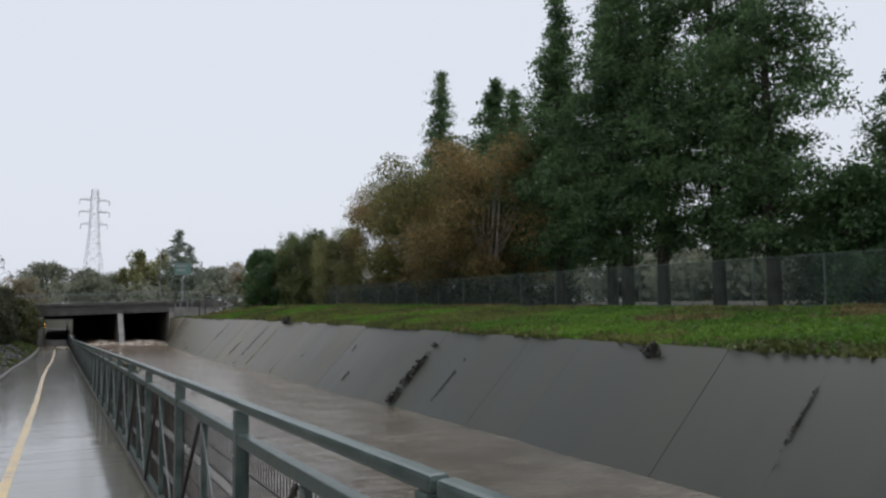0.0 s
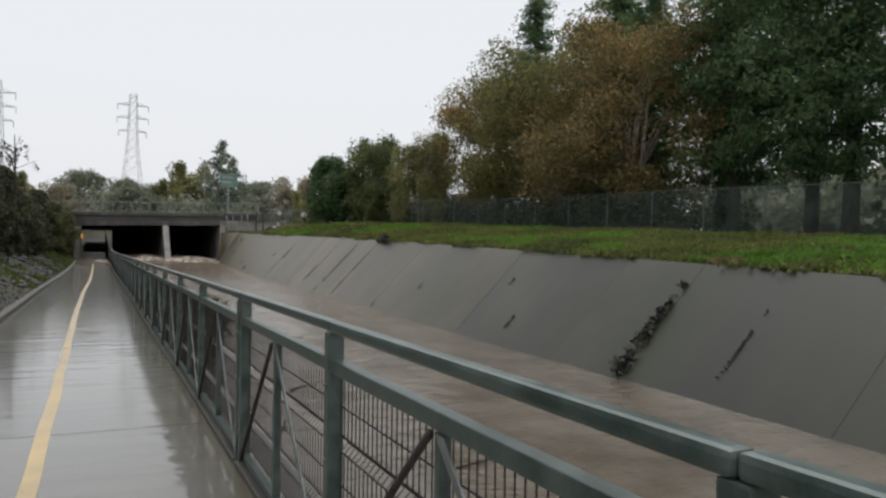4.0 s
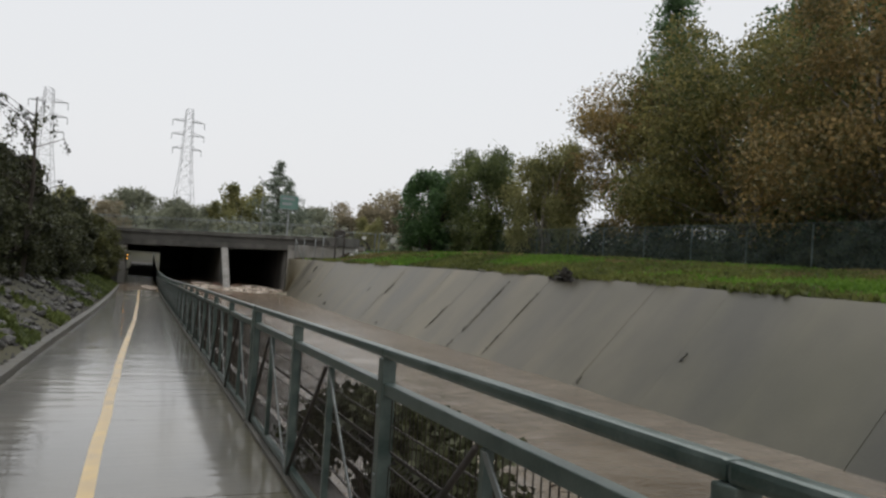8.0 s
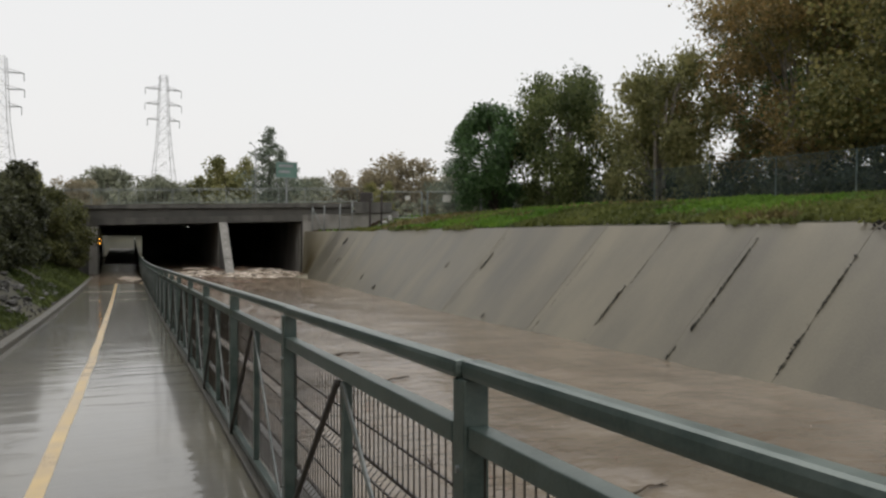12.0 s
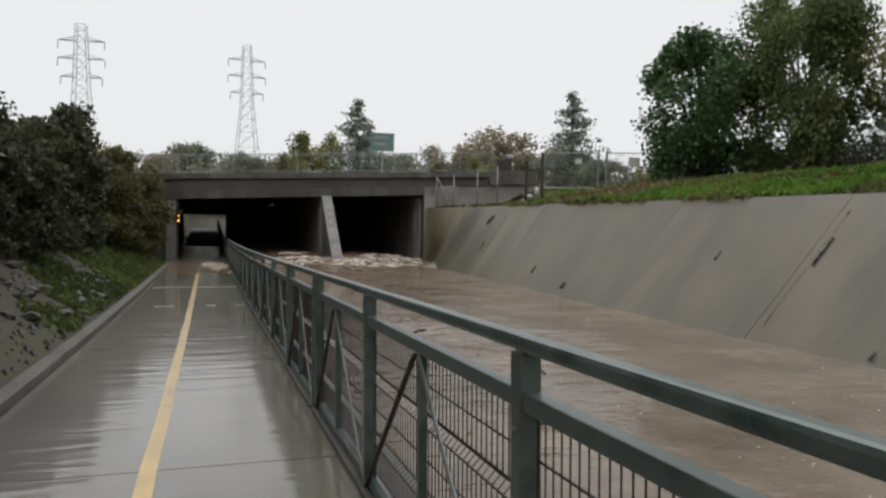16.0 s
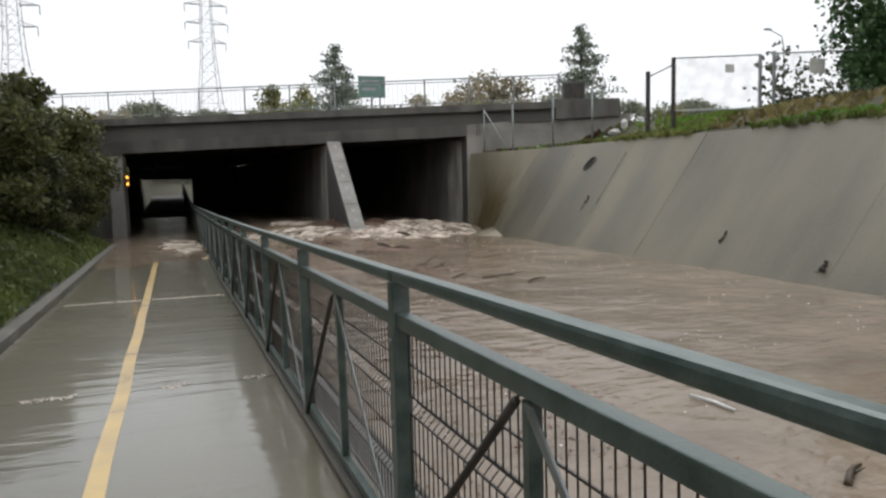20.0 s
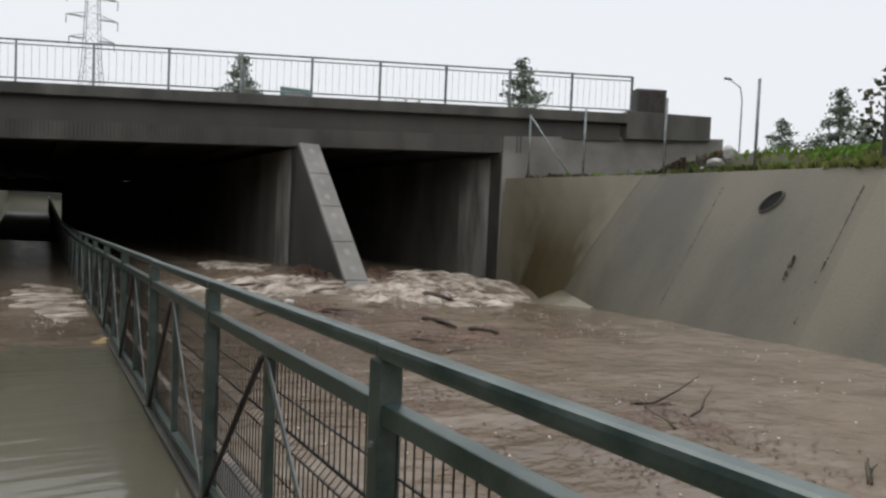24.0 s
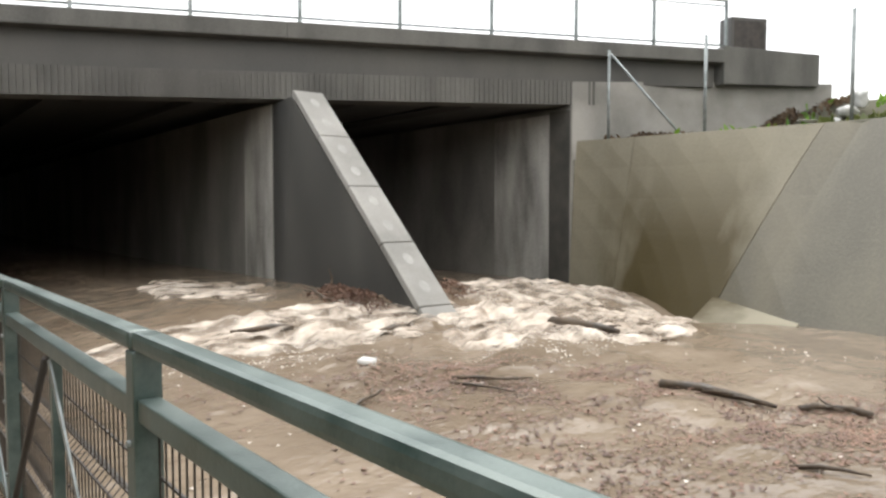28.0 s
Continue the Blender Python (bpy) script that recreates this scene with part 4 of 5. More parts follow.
def conifer(rs, height, reach, k, bare=0.12):
    """Trunk and needle clumps on drooping whorled boughs; returns both meshes, standing on the origin."""
    rg = np.random.default_rng(rs)
    wood = Geo().tube([(0, 0, -0.3), (0.05, 0, height * 0.4), (0, 0.04, height * 0.97)], [height * 0.017, height * 0.011, 0.03], 8)
    pts = []
    boughs = max(60, int(k / 170))
    lean = rg.uniform(0, math.tau)
    for i in range(boughs):
        f = bare + (1 - bare) * (i + rg.uniform(-0.9, 0.9)) / boughs
        f = min(max(f, bare * 0.9), 0.985)
        a = rg.uniform(0, math.tau)
        ln = reach * (0.05 + 0.95 * min(1.0, 1.8 * (1 - f)) ** 0.9) * rg.uniform(0.5, 1.2) * (1 + 0.22 * math.sin(2 * a + lean + 7 * f)) * min(1, 0.55 + (f - bare) * 4)
        z0, rise = f * height, rg.uniform(-0.1, 0.3)
        tip = np.array([ln * math.cos(a), ln * math.sin(a), z0 + rise * ln])
        root = np.array([0, 0, z0])
        if i % 2 == 0 and ln > 0.8:
            wood.tube([(0, 0, z0), tuple(root + (tip - root) * 0.5), tuple(tip)], [0.06, 0.04, 0.012], 4, False)
        for t in np.arange(0.3, 1.05, max(0.18, 0.55 / max(ln, 0.4))):
            c = root + (tip - root) * t + rg.normal(size=3) * np.array([0.12, 0.12, 0.08]) * ln
            w = rg.uniform(0.28, 0.52) * (0.75 + 0.12 * ln)
            m = int(42 * k / 30000)
            p = c + rg.normal(size=(m, 3)) * np.array([w, w, w * 0.5])
            p[:, 2] -= 0.10 * ((p[:, 0] - c[0]) ** 2 + (p[:, 1] - c[1]) ** 2) / max(w, 0.2)
            pts.append(p)
    return wood.mesh("trunk", BARK, True), np.concatenate(pts), rg


def broadleaf(rs, height, reach, k, base=0.25, trunks=1, lobes=26, flat=0.75):
    """A forked trunk with limbs and a crown of uneven leafy lobes with gaps."""
    rg = np.random.default_rng(rs)
    wood = Geo()
    for t in range(trunks):
        dx, dy = rg.uniform(-0.5, 0.5, 2) * (trunks > 1)
        wood.tube([(dx, dy, -0.3), (dx * 1.5, dy * 1.5, height * base), (dx * 3, dy * 2.5, height * 0.72)], [height * 0.022, height * 0.015, 0.04], 8)
    pts = []
    for i in range(lobes):
        a, r = rg.uniform(0, math.tau), reach * math.sqrt(rg.uniform(0.02, 1))
        h = rg.uniform(base + 0.05, 1.0)
        r *= math.sqrt(max(0.08, 1 - ((h - 0.5) / 0.62) ** 2))
        c = np.array([r * math.cos(a), r * math.sin(a), h * height * 0.95])
        rad = reach * rg.uniform(0.18, 0.36)
        if i % 2 == 0:
            wood.tube([(0, 0, height * base * rg.uniform(0.7, 1.4)), tuple(c * np.array([0.5, 0.5, 0.8])), tuple(c)], [0.10, 0.06, 0.02], 5, False)
        m = int(k / lobes)
        d = rg.normal(size=(m, 3))
        d /= np.linalg.norm(d, axis=1)[:, None]
        rr = rad * rg.uniform(0.2, 1.2, m) ** 0.6 * (1 + 0.35 * np.sin(d[:, 0] * 5 + i) * np.cos(d[:, 2] * 4 - i))
        pts.append(c + d * rr[:, None] * np.array([1, 1, flat]))
    return wood.mesh("trunk", BARK if trunks == 1 else PALEBARK, True), np.concatenate(pts), rg


def plant(name, kind, mesh_pair, x, y, z, turn, scale, label, category, group=""):
    ob = thing(name, label, category, group, at=pose(x, y, z, 0, 0, turn) @ Matrix.Scale(scale, 4))
    link("trunk", mesh_pair[0], ob)
    link("crown", mesh_pair[1], ob)
    return ob


def built(parts, size, mat, droop=0.0, long=1.0):
    wood, pts, rg = parts
    if droop > 0.5:                                # hanging sprays
        pts = pts + np.stack([rg.normal(size=len(pts)) * 0.12, rg.normal(size=len(pts)) * 0.12, -rg.exponential(0.55, len(pts))], 1)
        pts = pts[pts[:, 2] > 0.5]
    return wood, leaves("crown", pts, size, mat, rg, droop, long)


CON = [built(conifer(11, 24, 3.9, 32000, 0.12), 0.15, NEEDLE, 0.2, 2.1), built(conifer(12, 24, 3.0, 30000, 0.13), 0.15, NEEDLE, 0.2, 2.1), built(conifer(13, 24, 3.9, 32000, 0.12), 0.15, NEEDLE, 0.2, 2.1), built(conifer(15, 24, 5.0, 32000, 0.08), 0.22, NEEDLE, 0.2, 1.7)]
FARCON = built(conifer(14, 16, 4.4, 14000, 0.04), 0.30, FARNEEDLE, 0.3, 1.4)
SYC = [built(broadleaf(21, 12.5, 6.2, 52000, 0.16, 2, 56), 0.165, RUSSET), built(broadleaf(22, 12.5, 6.0, 52000, 0.18, 2, 56), 0.165, MIXED)]
OLV = [built(broadleaf(31, 10.5, 3.4, 27000, 0.10, 2, 40, 1.1), 0.165, OLIVE, 1.4, 1.7), built(broadleaf(32, 10, 3.4, 23000, 0.14, 2, 34, 1.1), 0.165, WILLOW, 1.4, 1.7)]
GRN = built(broadleaf(33, 7.5, 3.2, 22000, 0.06, 1, 40, 0.95), 0.19, LEAF)
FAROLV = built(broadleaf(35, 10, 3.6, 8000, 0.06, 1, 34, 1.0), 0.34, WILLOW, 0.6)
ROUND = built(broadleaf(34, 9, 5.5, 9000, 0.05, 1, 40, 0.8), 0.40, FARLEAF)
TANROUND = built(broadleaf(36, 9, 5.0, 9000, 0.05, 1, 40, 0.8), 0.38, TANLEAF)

row = "tall conifers behind the fence"
for i, (x, y, h, v, turn) in enumerate(((31, 24.0, 21.5, 0, 100), (31.5, 27.8, 23.5, 2, 40), (31, 31.4, 22.5, 1, 200), (31, 34.4, 24, 2, 300),
                                      (32.5, 37.6, 22, 1, 20), (31, 41.2, 22.4, 2, 140), (33.5, 44.5, 21, 1, 230), (34, 51.5, 18.5, 2, 80), (36, 14.5, 12, 3, 250), (36.5, 20.5, 12.5, 3, 20), (40, 17, 14, 3, 200), (40, 6, 13, 3, 60), (38, -5, 14, 3, 330), (36.3, 58.2, 21.5, 3, 75), (38.5, 73.5, 27, 1, 15))):
    plant("conifer_tree", "conifer", CON[v], x, y, ground_z(x, y) - 0.05, turn, h / 24, "tall dense dark green conifer behind the chain-link fence", "tree", row)
for x, y, h, v, turn in ((28.5, 47, 12.5, 0, 0), (29.5, 56, 13.5, 1, 120), (28.8, 63.2, 11.0, 0, 220), (39, 64.5, 13.0, 1, 300)):
    plant("sycamore_tree", "sycamore", SYC[v], x, y, ground_z(x, y) - 0.1, turn, h / 12.5, "spreading autumn tree with russet and olive leaves", "tree", "autumn trees behind the fence")
plant("willow_tree", "willow", OLV[1], 24.2, 67.6, 1.4, 40, 0.79, "pale yellowing drooping tree behind the fence", "tree")
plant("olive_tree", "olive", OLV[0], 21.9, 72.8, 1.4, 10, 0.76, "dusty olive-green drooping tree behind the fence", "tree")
plant("evergreen_tree", "evergreen", GRN, 18.8, 74.5, 1.5, 0, 0.79, "dense dark green tree beside the bank gate", "tree")
for i, (x, y, h) in enumerate(((33.0, 20.4, 0.85), (34.2, 17.2, 0.95), (33.2, 13.6, 0.8), (36.0, 23.0, 0.8))):
    plant("evergreen_tree", "evergreen", GRN, x, y, ground_z(x, y) - 0.1, 80 * i, h, "low dense dark green tree behind the chain-link fence", "tree", "low evergreens behind the fence")
far = "distant trees beyond the road"
for x, y, h in ((44.0, 134.3, 15.0), (21.9, 161.6, 16.8), (25, 168, 14.0), (97, 134, 18.5), (85, 134, 13.0), (108, 137, 15.0)):
    plant("distant_conifer", "conifer", FARCON, x, y, 1.5, x * 7, h / 16, "distant dark conifer beyond the road, needles coloured paler for haze", "tree", far)
for i, (x, y, s, pair) in enumerate(((19.3, 183, 1.48, FAROLV), (14, 178, 1.0, FAROLV), (4.5, 141, 0.6, ROUND), (-5.5, 142, 0.63, TANROUND), (44, 158.5, 1.38, TANROUND), (36.5, 160, 1.1, TANROUND), (51, 164, 1.15, TANROUND), (7, 176, 0.95, ROUND), (-2, 180, 1.1, ROUND), (-14, 178, 1.0, FAROLV), (-26, 170, 1.2, ROUND), (31, 176, 1.05, ROUND), (40, 172, 0.85, ROUND),
                                     (30, 128, 0.62, FAROLV), (52, 150, 1.0, ROUND), (45, 128, 0.62, ROUND), (53, 131, 0.6, FAROLV), (62, 140, 0.8, ROUND), (72, 150, 0.9, ROUND), (84, 140, 0.9, FAROLV),
                                     (-40, 175, 1.1, FAROLV), (78, 134, 0.5, ROUND), (82, 136, 0.55, ROUND), (90, 135, 0.6, ROUND), (103, 136, 0.6, ROUND), (114, 137, 0.7, ROUND), (68, 92, 0.75, ROUND), (80, 70, 0.8, ROUND), (86, 48, 0.8, ROUND), (88, 28, 0.8, ROUND), (90, 8, 0.8, ROUND))):
    plant("distant_tree", "tree", pair, x, y, 1.4, 53 * i, s, "distant rounded tree, leaves coloured paler for rain haze", "tree", far)

rg = np.random.default_rng(55)
pts = []
for i in range(230):
    a = rg.uniform(-1.2, 2.6)
    r = rg.uniform(85, 120)
    c = np.array([6 + r * math.cos(a) * 0.9, 40 + r * math.sin(a) * 1.35, 1.0])
    hgt, rad = rg.uniform(3, 8), rg.uniform(3, 6)
    d = rg.normal(size=(110, 3))
    d /= np.linalg.norm(d, axis=1)[:, None]
    pts.append(c + d * np.array([rad, rad, hgt * 0.5]) * rg.uniform(0.5, 1.1, (110, 1)) + np.array([0, 0, hgt * 0.5]))
pts = np.concatenate(pts)
pts = pts[(pts[:, 1] < 82) | (pts[:, 1] > 140)]
# belt added to fill the pale haze between the near trunks
belt = []
for i in range(340):
    c = np.array([rg.uniform(66, 96), rg.uniform(-30, 84), 1.2])
    hgt, rad = rg.uniform(5.5, 11), rg.uniform(2.5, 5)
    d = rg.normal(size=(230, 3))
    d /= np.linalg.norm(d, axis=1)[:, None]
    belt.append(c + d * np.array([rad, rad, hgt * 0.5]) * rg.uniform(0.3, 1.1, (230, 1)) + np.array([0, 0, hgt * 0.5]))
pts = np.concatenate([pts] + belt)
under = []
for i in range(215):
    y = rg.uniform(43, 85) if i < 124 else rg.uniform(2, 24.5)
    c = np.array([fence_line(y) + rg.uniform(2.2, 9.0) + (5 if i > 123 else 0), y, 1.35])
    hgt, rad = (rg.uniform(1.2, 3.4), rg.uniform(0.9, 2.0)) if i < 124 else (rg.uniform(2.4, 5.0), rg.uniform(1.2, 2.2))
    d = rg.normal(size=(260, 3))
    d /= np.linalg.norm(d, axis=1)[:, None]
    under.append(c + d * np.array([rad, rad, hgt * 0.55]) * rg.uniform(0.3, 1.15, (260, 1)) + np.array([0, 0, hgt * 0.45]))
tagged(link("understorey", leaves("understorey", np.concatenate(under), 0.24, SCRUB, rg)), "dim shrubby undergrowth beneath the trees behind the fence", "undergrowth", kind="stuff")
tagged(link("far_woods", leaves("far_woods", pts, 0.9, FARLEAF, rg)), "low grey-green woods in the distance, paled for haze", "woods", kind="stuff")

# ---- scrub on the landward slope ----
BUSH = [built(broadleaf(41, 4.2, 2.3, 7000, 0.02, 1, 30, 0.8), 0.21, SCRUB), built(broadleaf(42, 4.0, 2.2, 7000, 0.02, 1, 30, 0.8), 0.21, SCRUB), built(broadleaf(43, 3.4, 2.0, 9000, 0.02, 1, 30, 0.8), 0.15, HEDGE)]
rng = random.Random(5)
for i in range(34):
    y = 18 + 2.1 * i + rng.uniform(-0.5, 0.5)
    x = interp(y, [18, 40, 60, 75, 86], [-8.3, -7.2, -6.0, -4.8, -4.3]) + rng.uniform(-0.6, 0.5) - (1.8 if i % 3 == 2 else 0)
    z = ground_z(x, y) - 0.25
    plant("bush", "bush", BUSH[i % 2 if i < 31 else 2], x, y, z, rng.uniform(0, 360), rng.uniform(0.8, 1.1) * interp(y, [18, 55, 65, 86], [1.0, 1.03, 0.86, 0.85]), "dense dark scrub bush on the slope beside the path", "bush", "bushes on the slope")
for i in range(20):
    y = 40 + 1.9 * i + rng.uniform(-0.6, 0.6)
    x = interp(y, [40, 62, 78], [-4.6, -3.9, -3.7]) + rng.uniform(-0.5, 0.3)
    plant("bush", "bush", BUSH[i % 2], x, y, ground_z(x, y) - 0.25, rng.uniform(0, 360), rng.uniform(0.42, 0.6), "low dark scrub bush spreading towards the kerb", "bush", "bushes on the slope")
for i, (x, y, s) in enumerate(((-2.95, 85.2, 0.5), (-3.1, 82.6, 0.46), (-2.75, 87.2, 0.42), (-3.6, 80.5, 0.62), (-3.5, 84.0, 0.66), (-3.9, 87.0, 0.75), (-4.2, 76.5, 0.7), (-3.6, 87.4, 0.95), (-4.6, 83.4, 1.0), (-3.3, 89.4, 0.8), (-3.9, 79.6, 0.8), (-4.2, 89.6, 1.1))):
    plant("bush", "bush", BUSH[2], x, y, ground_z(x, min(y, 86.9)) - 0.1, 70 * i, s, "olive-green bush overhanging the underpass portal", "bush", "bushes on the slope")
# a sparse weeping tree standing out of the scrub
rg = np.random.default_rng(77)
wood = Geo().tube([(0, 0, 0), (0.1, 0.1, 3.0), (0.0, 0.3, 5.6)], [0.09, 0.06, 0.015], 6)
pts = []
for i in range(34):
    a, h = rg.uniform(0, math.tau), rg.uniform(2.6, 5.6)
    ln = rg.uniform(0.3, 1.3)
    tip = np.array([ln * math.cos(a), ln * math.sin(a), h + 0.2])
    end = tip + np.array([0.1 * math.cos(a), 0.1 * math.sin(a), -rg.uniform(0.4, 1.1)])
    wood.tube([(0, 0.1, h - 0.3), tuple(tip), tuple(end)], [0.02, 0.010, 0.004], 3, False)
    t = rg.uniform(0, 1, 16)[:, None]
    pts.append(tip + (end - tip) * t + rg.normal(size=(16, 3)) * 0.06)
weep = thing("weeping_tree", "thin sparse tree with hanging dark leaves above the scrub", "tree", at=pose(-3.4, 50.7, ground_z(-3.4, 50.7), 0, 0, 0))
link("trunk", wood.mesh("trunk", BARK), weep)
link("crown", leaves("crown", np.concatenate(pts), 0.10, SCRUB, rg, 1.5, 1.3), weep)

# ---- grass, weeds ----


def tufts(name, label, spots, size, mat, seed, upright=1.6):
    rg = np.random.default_rng(seed)
    return tagged(link(name, leaves(name, spots, size, mat, rg, -upright, 1.5)), label, "grass", kind="stuff")


rg = np.random.default_rng(3)
green, turf, dry = [], [], []
while len(green) + len(turf) < 66000:
    y = rg.uniform(-6, 85.5)
    d = rg.uniform(0.05, 1) ** 1.4 * 11.5
    x = crest_x(y) + d
    if y > 81.5 and rg.uniform() < interp(y, [81.5, 84], [0.3, 0.97]) and d < 8:
        continue
    if smooth_noise(x, y, 0.16, 4.0) + 0.5 * smooth_noise(x, y, 0.6, 6.0) > -0.18 - 0.25 * (y < 55) + 0.3 * (d > 8.5):
        lush = y < 27 or y > 62
        if smooth_noise(x, y, 0.2, 71.0) + 0.5 * smooth_noise(x, y, 0.9, 72.0) + rg.normal() * 0.12 > (-0.12 if y < 27 else -0.4 if lush else 0.22) + 0.2 * (d < 1.0) * (y < 62):
            green.append((x, y, ground_z(x, y) + 0.05))
        else:
            turf.append((x, y, ground_z(x, y) + 0.05))
    elif len(dry) < 16000 and not (62 < y < 79 and rg.uniform() < 0.8):
        dry.append((x, y, ground_z(x, y) + 0.06))
tufts("grass", "short bright green wet grass on the terrace", green, 0.15, GRASS, 1)
tufts("turf", "tired olive-brown wet turf on the terrace", turf, 0.15, TURF, 5)
tufts("dry_grass", "tan dead grass and weeds on the terrace", dry, 0.18, DRYGRASS, 2)
left = []
while len(left) < 13000:
    y, x = rg.uniform(10, 87.5), -1.78 - rg.uniform(0, 1) ** 1.3 * 3.6
    if smooth_noise(x, y, 0.3, 12.0) > (0.22 if y < 64 else -0.12 if y < 76 else -0.6):
        left.append((x, y, ground_z(x, y) + 0.04))
tufts("slope_grass", "wet green weeds on the slope beside the kerb", left, 0.15, OLIVEGRASS, 4)
edge = []
for i in range(5200):
    y = rg.uniform(0, 87)
    if smooth_noise(0, y, 0.5, 20.0) > (-0.1 if y < 78 else 0.45 if y < 82 else 2.0):
        edge.append((crest_x(y) + rg.normal() * 0.07 + 0.05, y, crest_z(y) + abs(rg.normal()) * 0.05))
tufts("crest_grass", "ragged olive grass hanging over the bank crest", edge, 0.13, TURF, 6)

# weeds that grow out of the bank's joints
for y0, s0, s1, wide, k in ((26.35, 0.37, 0.88, 0.20, 800), (23.6, 0.46, 0.80, 0.06, 300), (32.0, 0.46, 0.55, 0.08, 130), (9.6, 0.50, 0.86, 0.09, 340), (53.8, 0.37, 0.66, 0.05, 420), (53.7, 0.66, 0.98, 0.016, 160), (50.85, 0.49, 0.93, 0.04, 380),
                            (50.95, 0.36, 0.42, 0.03, 60), (48.35, 0.39, 0.86, 0.035, 380), (61.4, 0.67, 0.80, 0.05, 160), (61.5, 0.40, 0.93, 0.012, 150), (56.1, 0.35, 0.9, 0.012, 140), (42.7, 0.37, 0.41, 0.06, 50), (39.8, 0.60, 0.66, 0.06, 60), (33.7, 0.74, 0.80, 0.05, 50),
                            (59.0, 0.365, 0.40, 0.08, 90), (64.2, 0.66, 0.71, 0.04, 60), (69.9, 0.40, 0.44, 0.09, 110), (72.6, 0.46, 0.52, 0.04, 50), (78.5, 0.56, 0.65, 0.035, 90), (77.95, 0.36, 0.92, 0.014, 220), (80.7, 0.40, 0.93, 0.010, 120), (14.8, 0.93, 1.0, 0.2, 220), (47.5, 0.97, 1.03, 0.34, 620)):
    pts = []
    for i in range(k):
        s = rg.uniform(s0, s1)
        u = (s - s0) / (s1 - s0)
        if rg.uniform() < 0.75 * abs(noise.noise((y0 * 3, s * 9, 0.5))) * 2:
            continue
        w = wide * (0.2 + 1.3 * (1 - u) ** 1.5)
        p = bank_point(y0 + (0.25 * noise.noise((y0, s * 4, 2.0)) + rg.normal() * (0.6 if wide > 0.15 else 0.35)) * w, s, -abs(rg.normal()) * wide * 0.4)
        pts.append(tuple(p))
    if len(pts) < 5:
        continue
    ob = link("joint_weed", leaves("joint_weed", pts, 0.13 if wide > 0.15 else 0.05 if wide > 0.02 else 0.03, JOINT, rg))
    tagged(ob, "dark dead weeds growing from a bank joint", "weed", kind="stuff")

# rough stones along the foot of the slope
stones = []
for v in range(6):
    bm = bmesh.new()
    bmesh.ops.create_icosphere(bm, subdivisions=1, radius=1)
    for q in bm.verts:
        q.co *= 0.8 + 0.35 * random.Random(v * 100 + q.index).random()
        q.co.z *= 0.55
    me = bpy.data.meshes.new("stone")
    bm.to_mesh(me)
    bm.free()
    me.materials.append(STONE)
    stones.append(me)
riprap = thing("riprap", "dark angular stones packed on the slope beside the kerb", "stones", kind="structure")
rng = random.Random(9)
for i in range(300):
    y = rng.uniform(36, 70)
    x = -1.95 - rng.random() ** 1.2 * 2.4
    s = rng.uniform(0.08, 0.20)
    link("stone", stones[i % 6], riprap, at=pose(x, y, ground_z(x, y) + s * 0.15, rng.uniform(-25, 25), rng.uniform(-25, 25), rng.uniform(0, 360)) @ Matrix.Scale(s, 4))
gravel = Geo()
for i in range(2600):
    y, x = rng.uniform(14, 80), -1.75 - rng.random() ** 1.5 * 2.6
    s, z = rng.uniform(0.03, 0.09), ground_z(x, y)
    a = rng.uniform(0, 6)
    gravel.add([(x + s * math.cos(a), y + s * math.sin(a), z), (x + s * math.cos(a + 2.2), y + s * math.sin(a + 2.2), z), (x + s * math.cos(a + 4.1), y + s * math.sin(a + 4.1), z), (x, y, z + s * 0.8)], [(0, 1, 3), (1, 2, 3), (2, 0, 3)])
tagged(gravel.part("gravel", STONE), "loose dark gravel beside the kerb", "gravel", kind="stuff")

# ---- chain-link fence and gate on the terrace ----
fence = thing("chain_link_fence", "green chain-link fence with steel posts on the terrace", "fence")


ys_f = [-20.2 + 3.2 * i for i in range(32)]
for y in ys_f:
    x = fence_line(y)
    z = ground_z(x, y)
    Geo().tube([(x, y, z - 0.1), (x, y, 3.52)], 0.032, 6).part("post", FENCE, fence)
for y0, y1 in zip(ys_f, ys_f[1:]):
    a, b = (fence_line(y0), y0), (fence_line(y1), y1)
    za, zb = ground_z(*a), ground_z(*b)
    Geo().tube([(*a, 3.48), (*b, 3.48)], 0.016, 5, False).part("top_rail", FENCE, fence)
    Geo().add([(*a, za + 0.03), (*b, zb + 0.03), (*b, 3.48), (*a, 3.48)], [(0, 1, 2, 3)]).part("netting", CHAIN, fence, "dull green wire netting")
gate = thing("steel_gate", "steel pipe gate with wire screen beside the bridge", "gate")
for x, y, top, r in ((12.78, 78.1, 2.45, 0.065), (13.32, 77.7, 2.79, 0.06), (15.33, 76.66, 2.78, 0.05), (15.55, 76.4, 2.83, 0.05), (18.2, 75.1, 2.85, 0.05)):
    Geo().tube([(x, y, ground_z(x, y) - 0.1), (x, y, top)], r, 8).part("post", RUST if r > 0.05 else GALV, gate)
for x0, y0, x1, y1 in ((13.32, 77.7, 15.33, 76.66), (15.55, 76.4, 18.2, 75.1)):
    for h in (2.77, 1.35):
        Geo().tube([(x0, y0, h), (x1, y1, h)], 0.022, 6).part("rail", GALV, gate)
    Geo().add([(x0, y0, 1.35), (x1, y1, 1.35), (x1, y1, 2.77), (x0, y0, 2.77)], [(0, 1, 2, 3)]).part("screen", CHAIN_THIN, gate)
Geo().tube([(12.78, 78.1, 2.3), (13.32, 77.7, 2.6)], 0.02, 6).part("rail", GALV, gate)
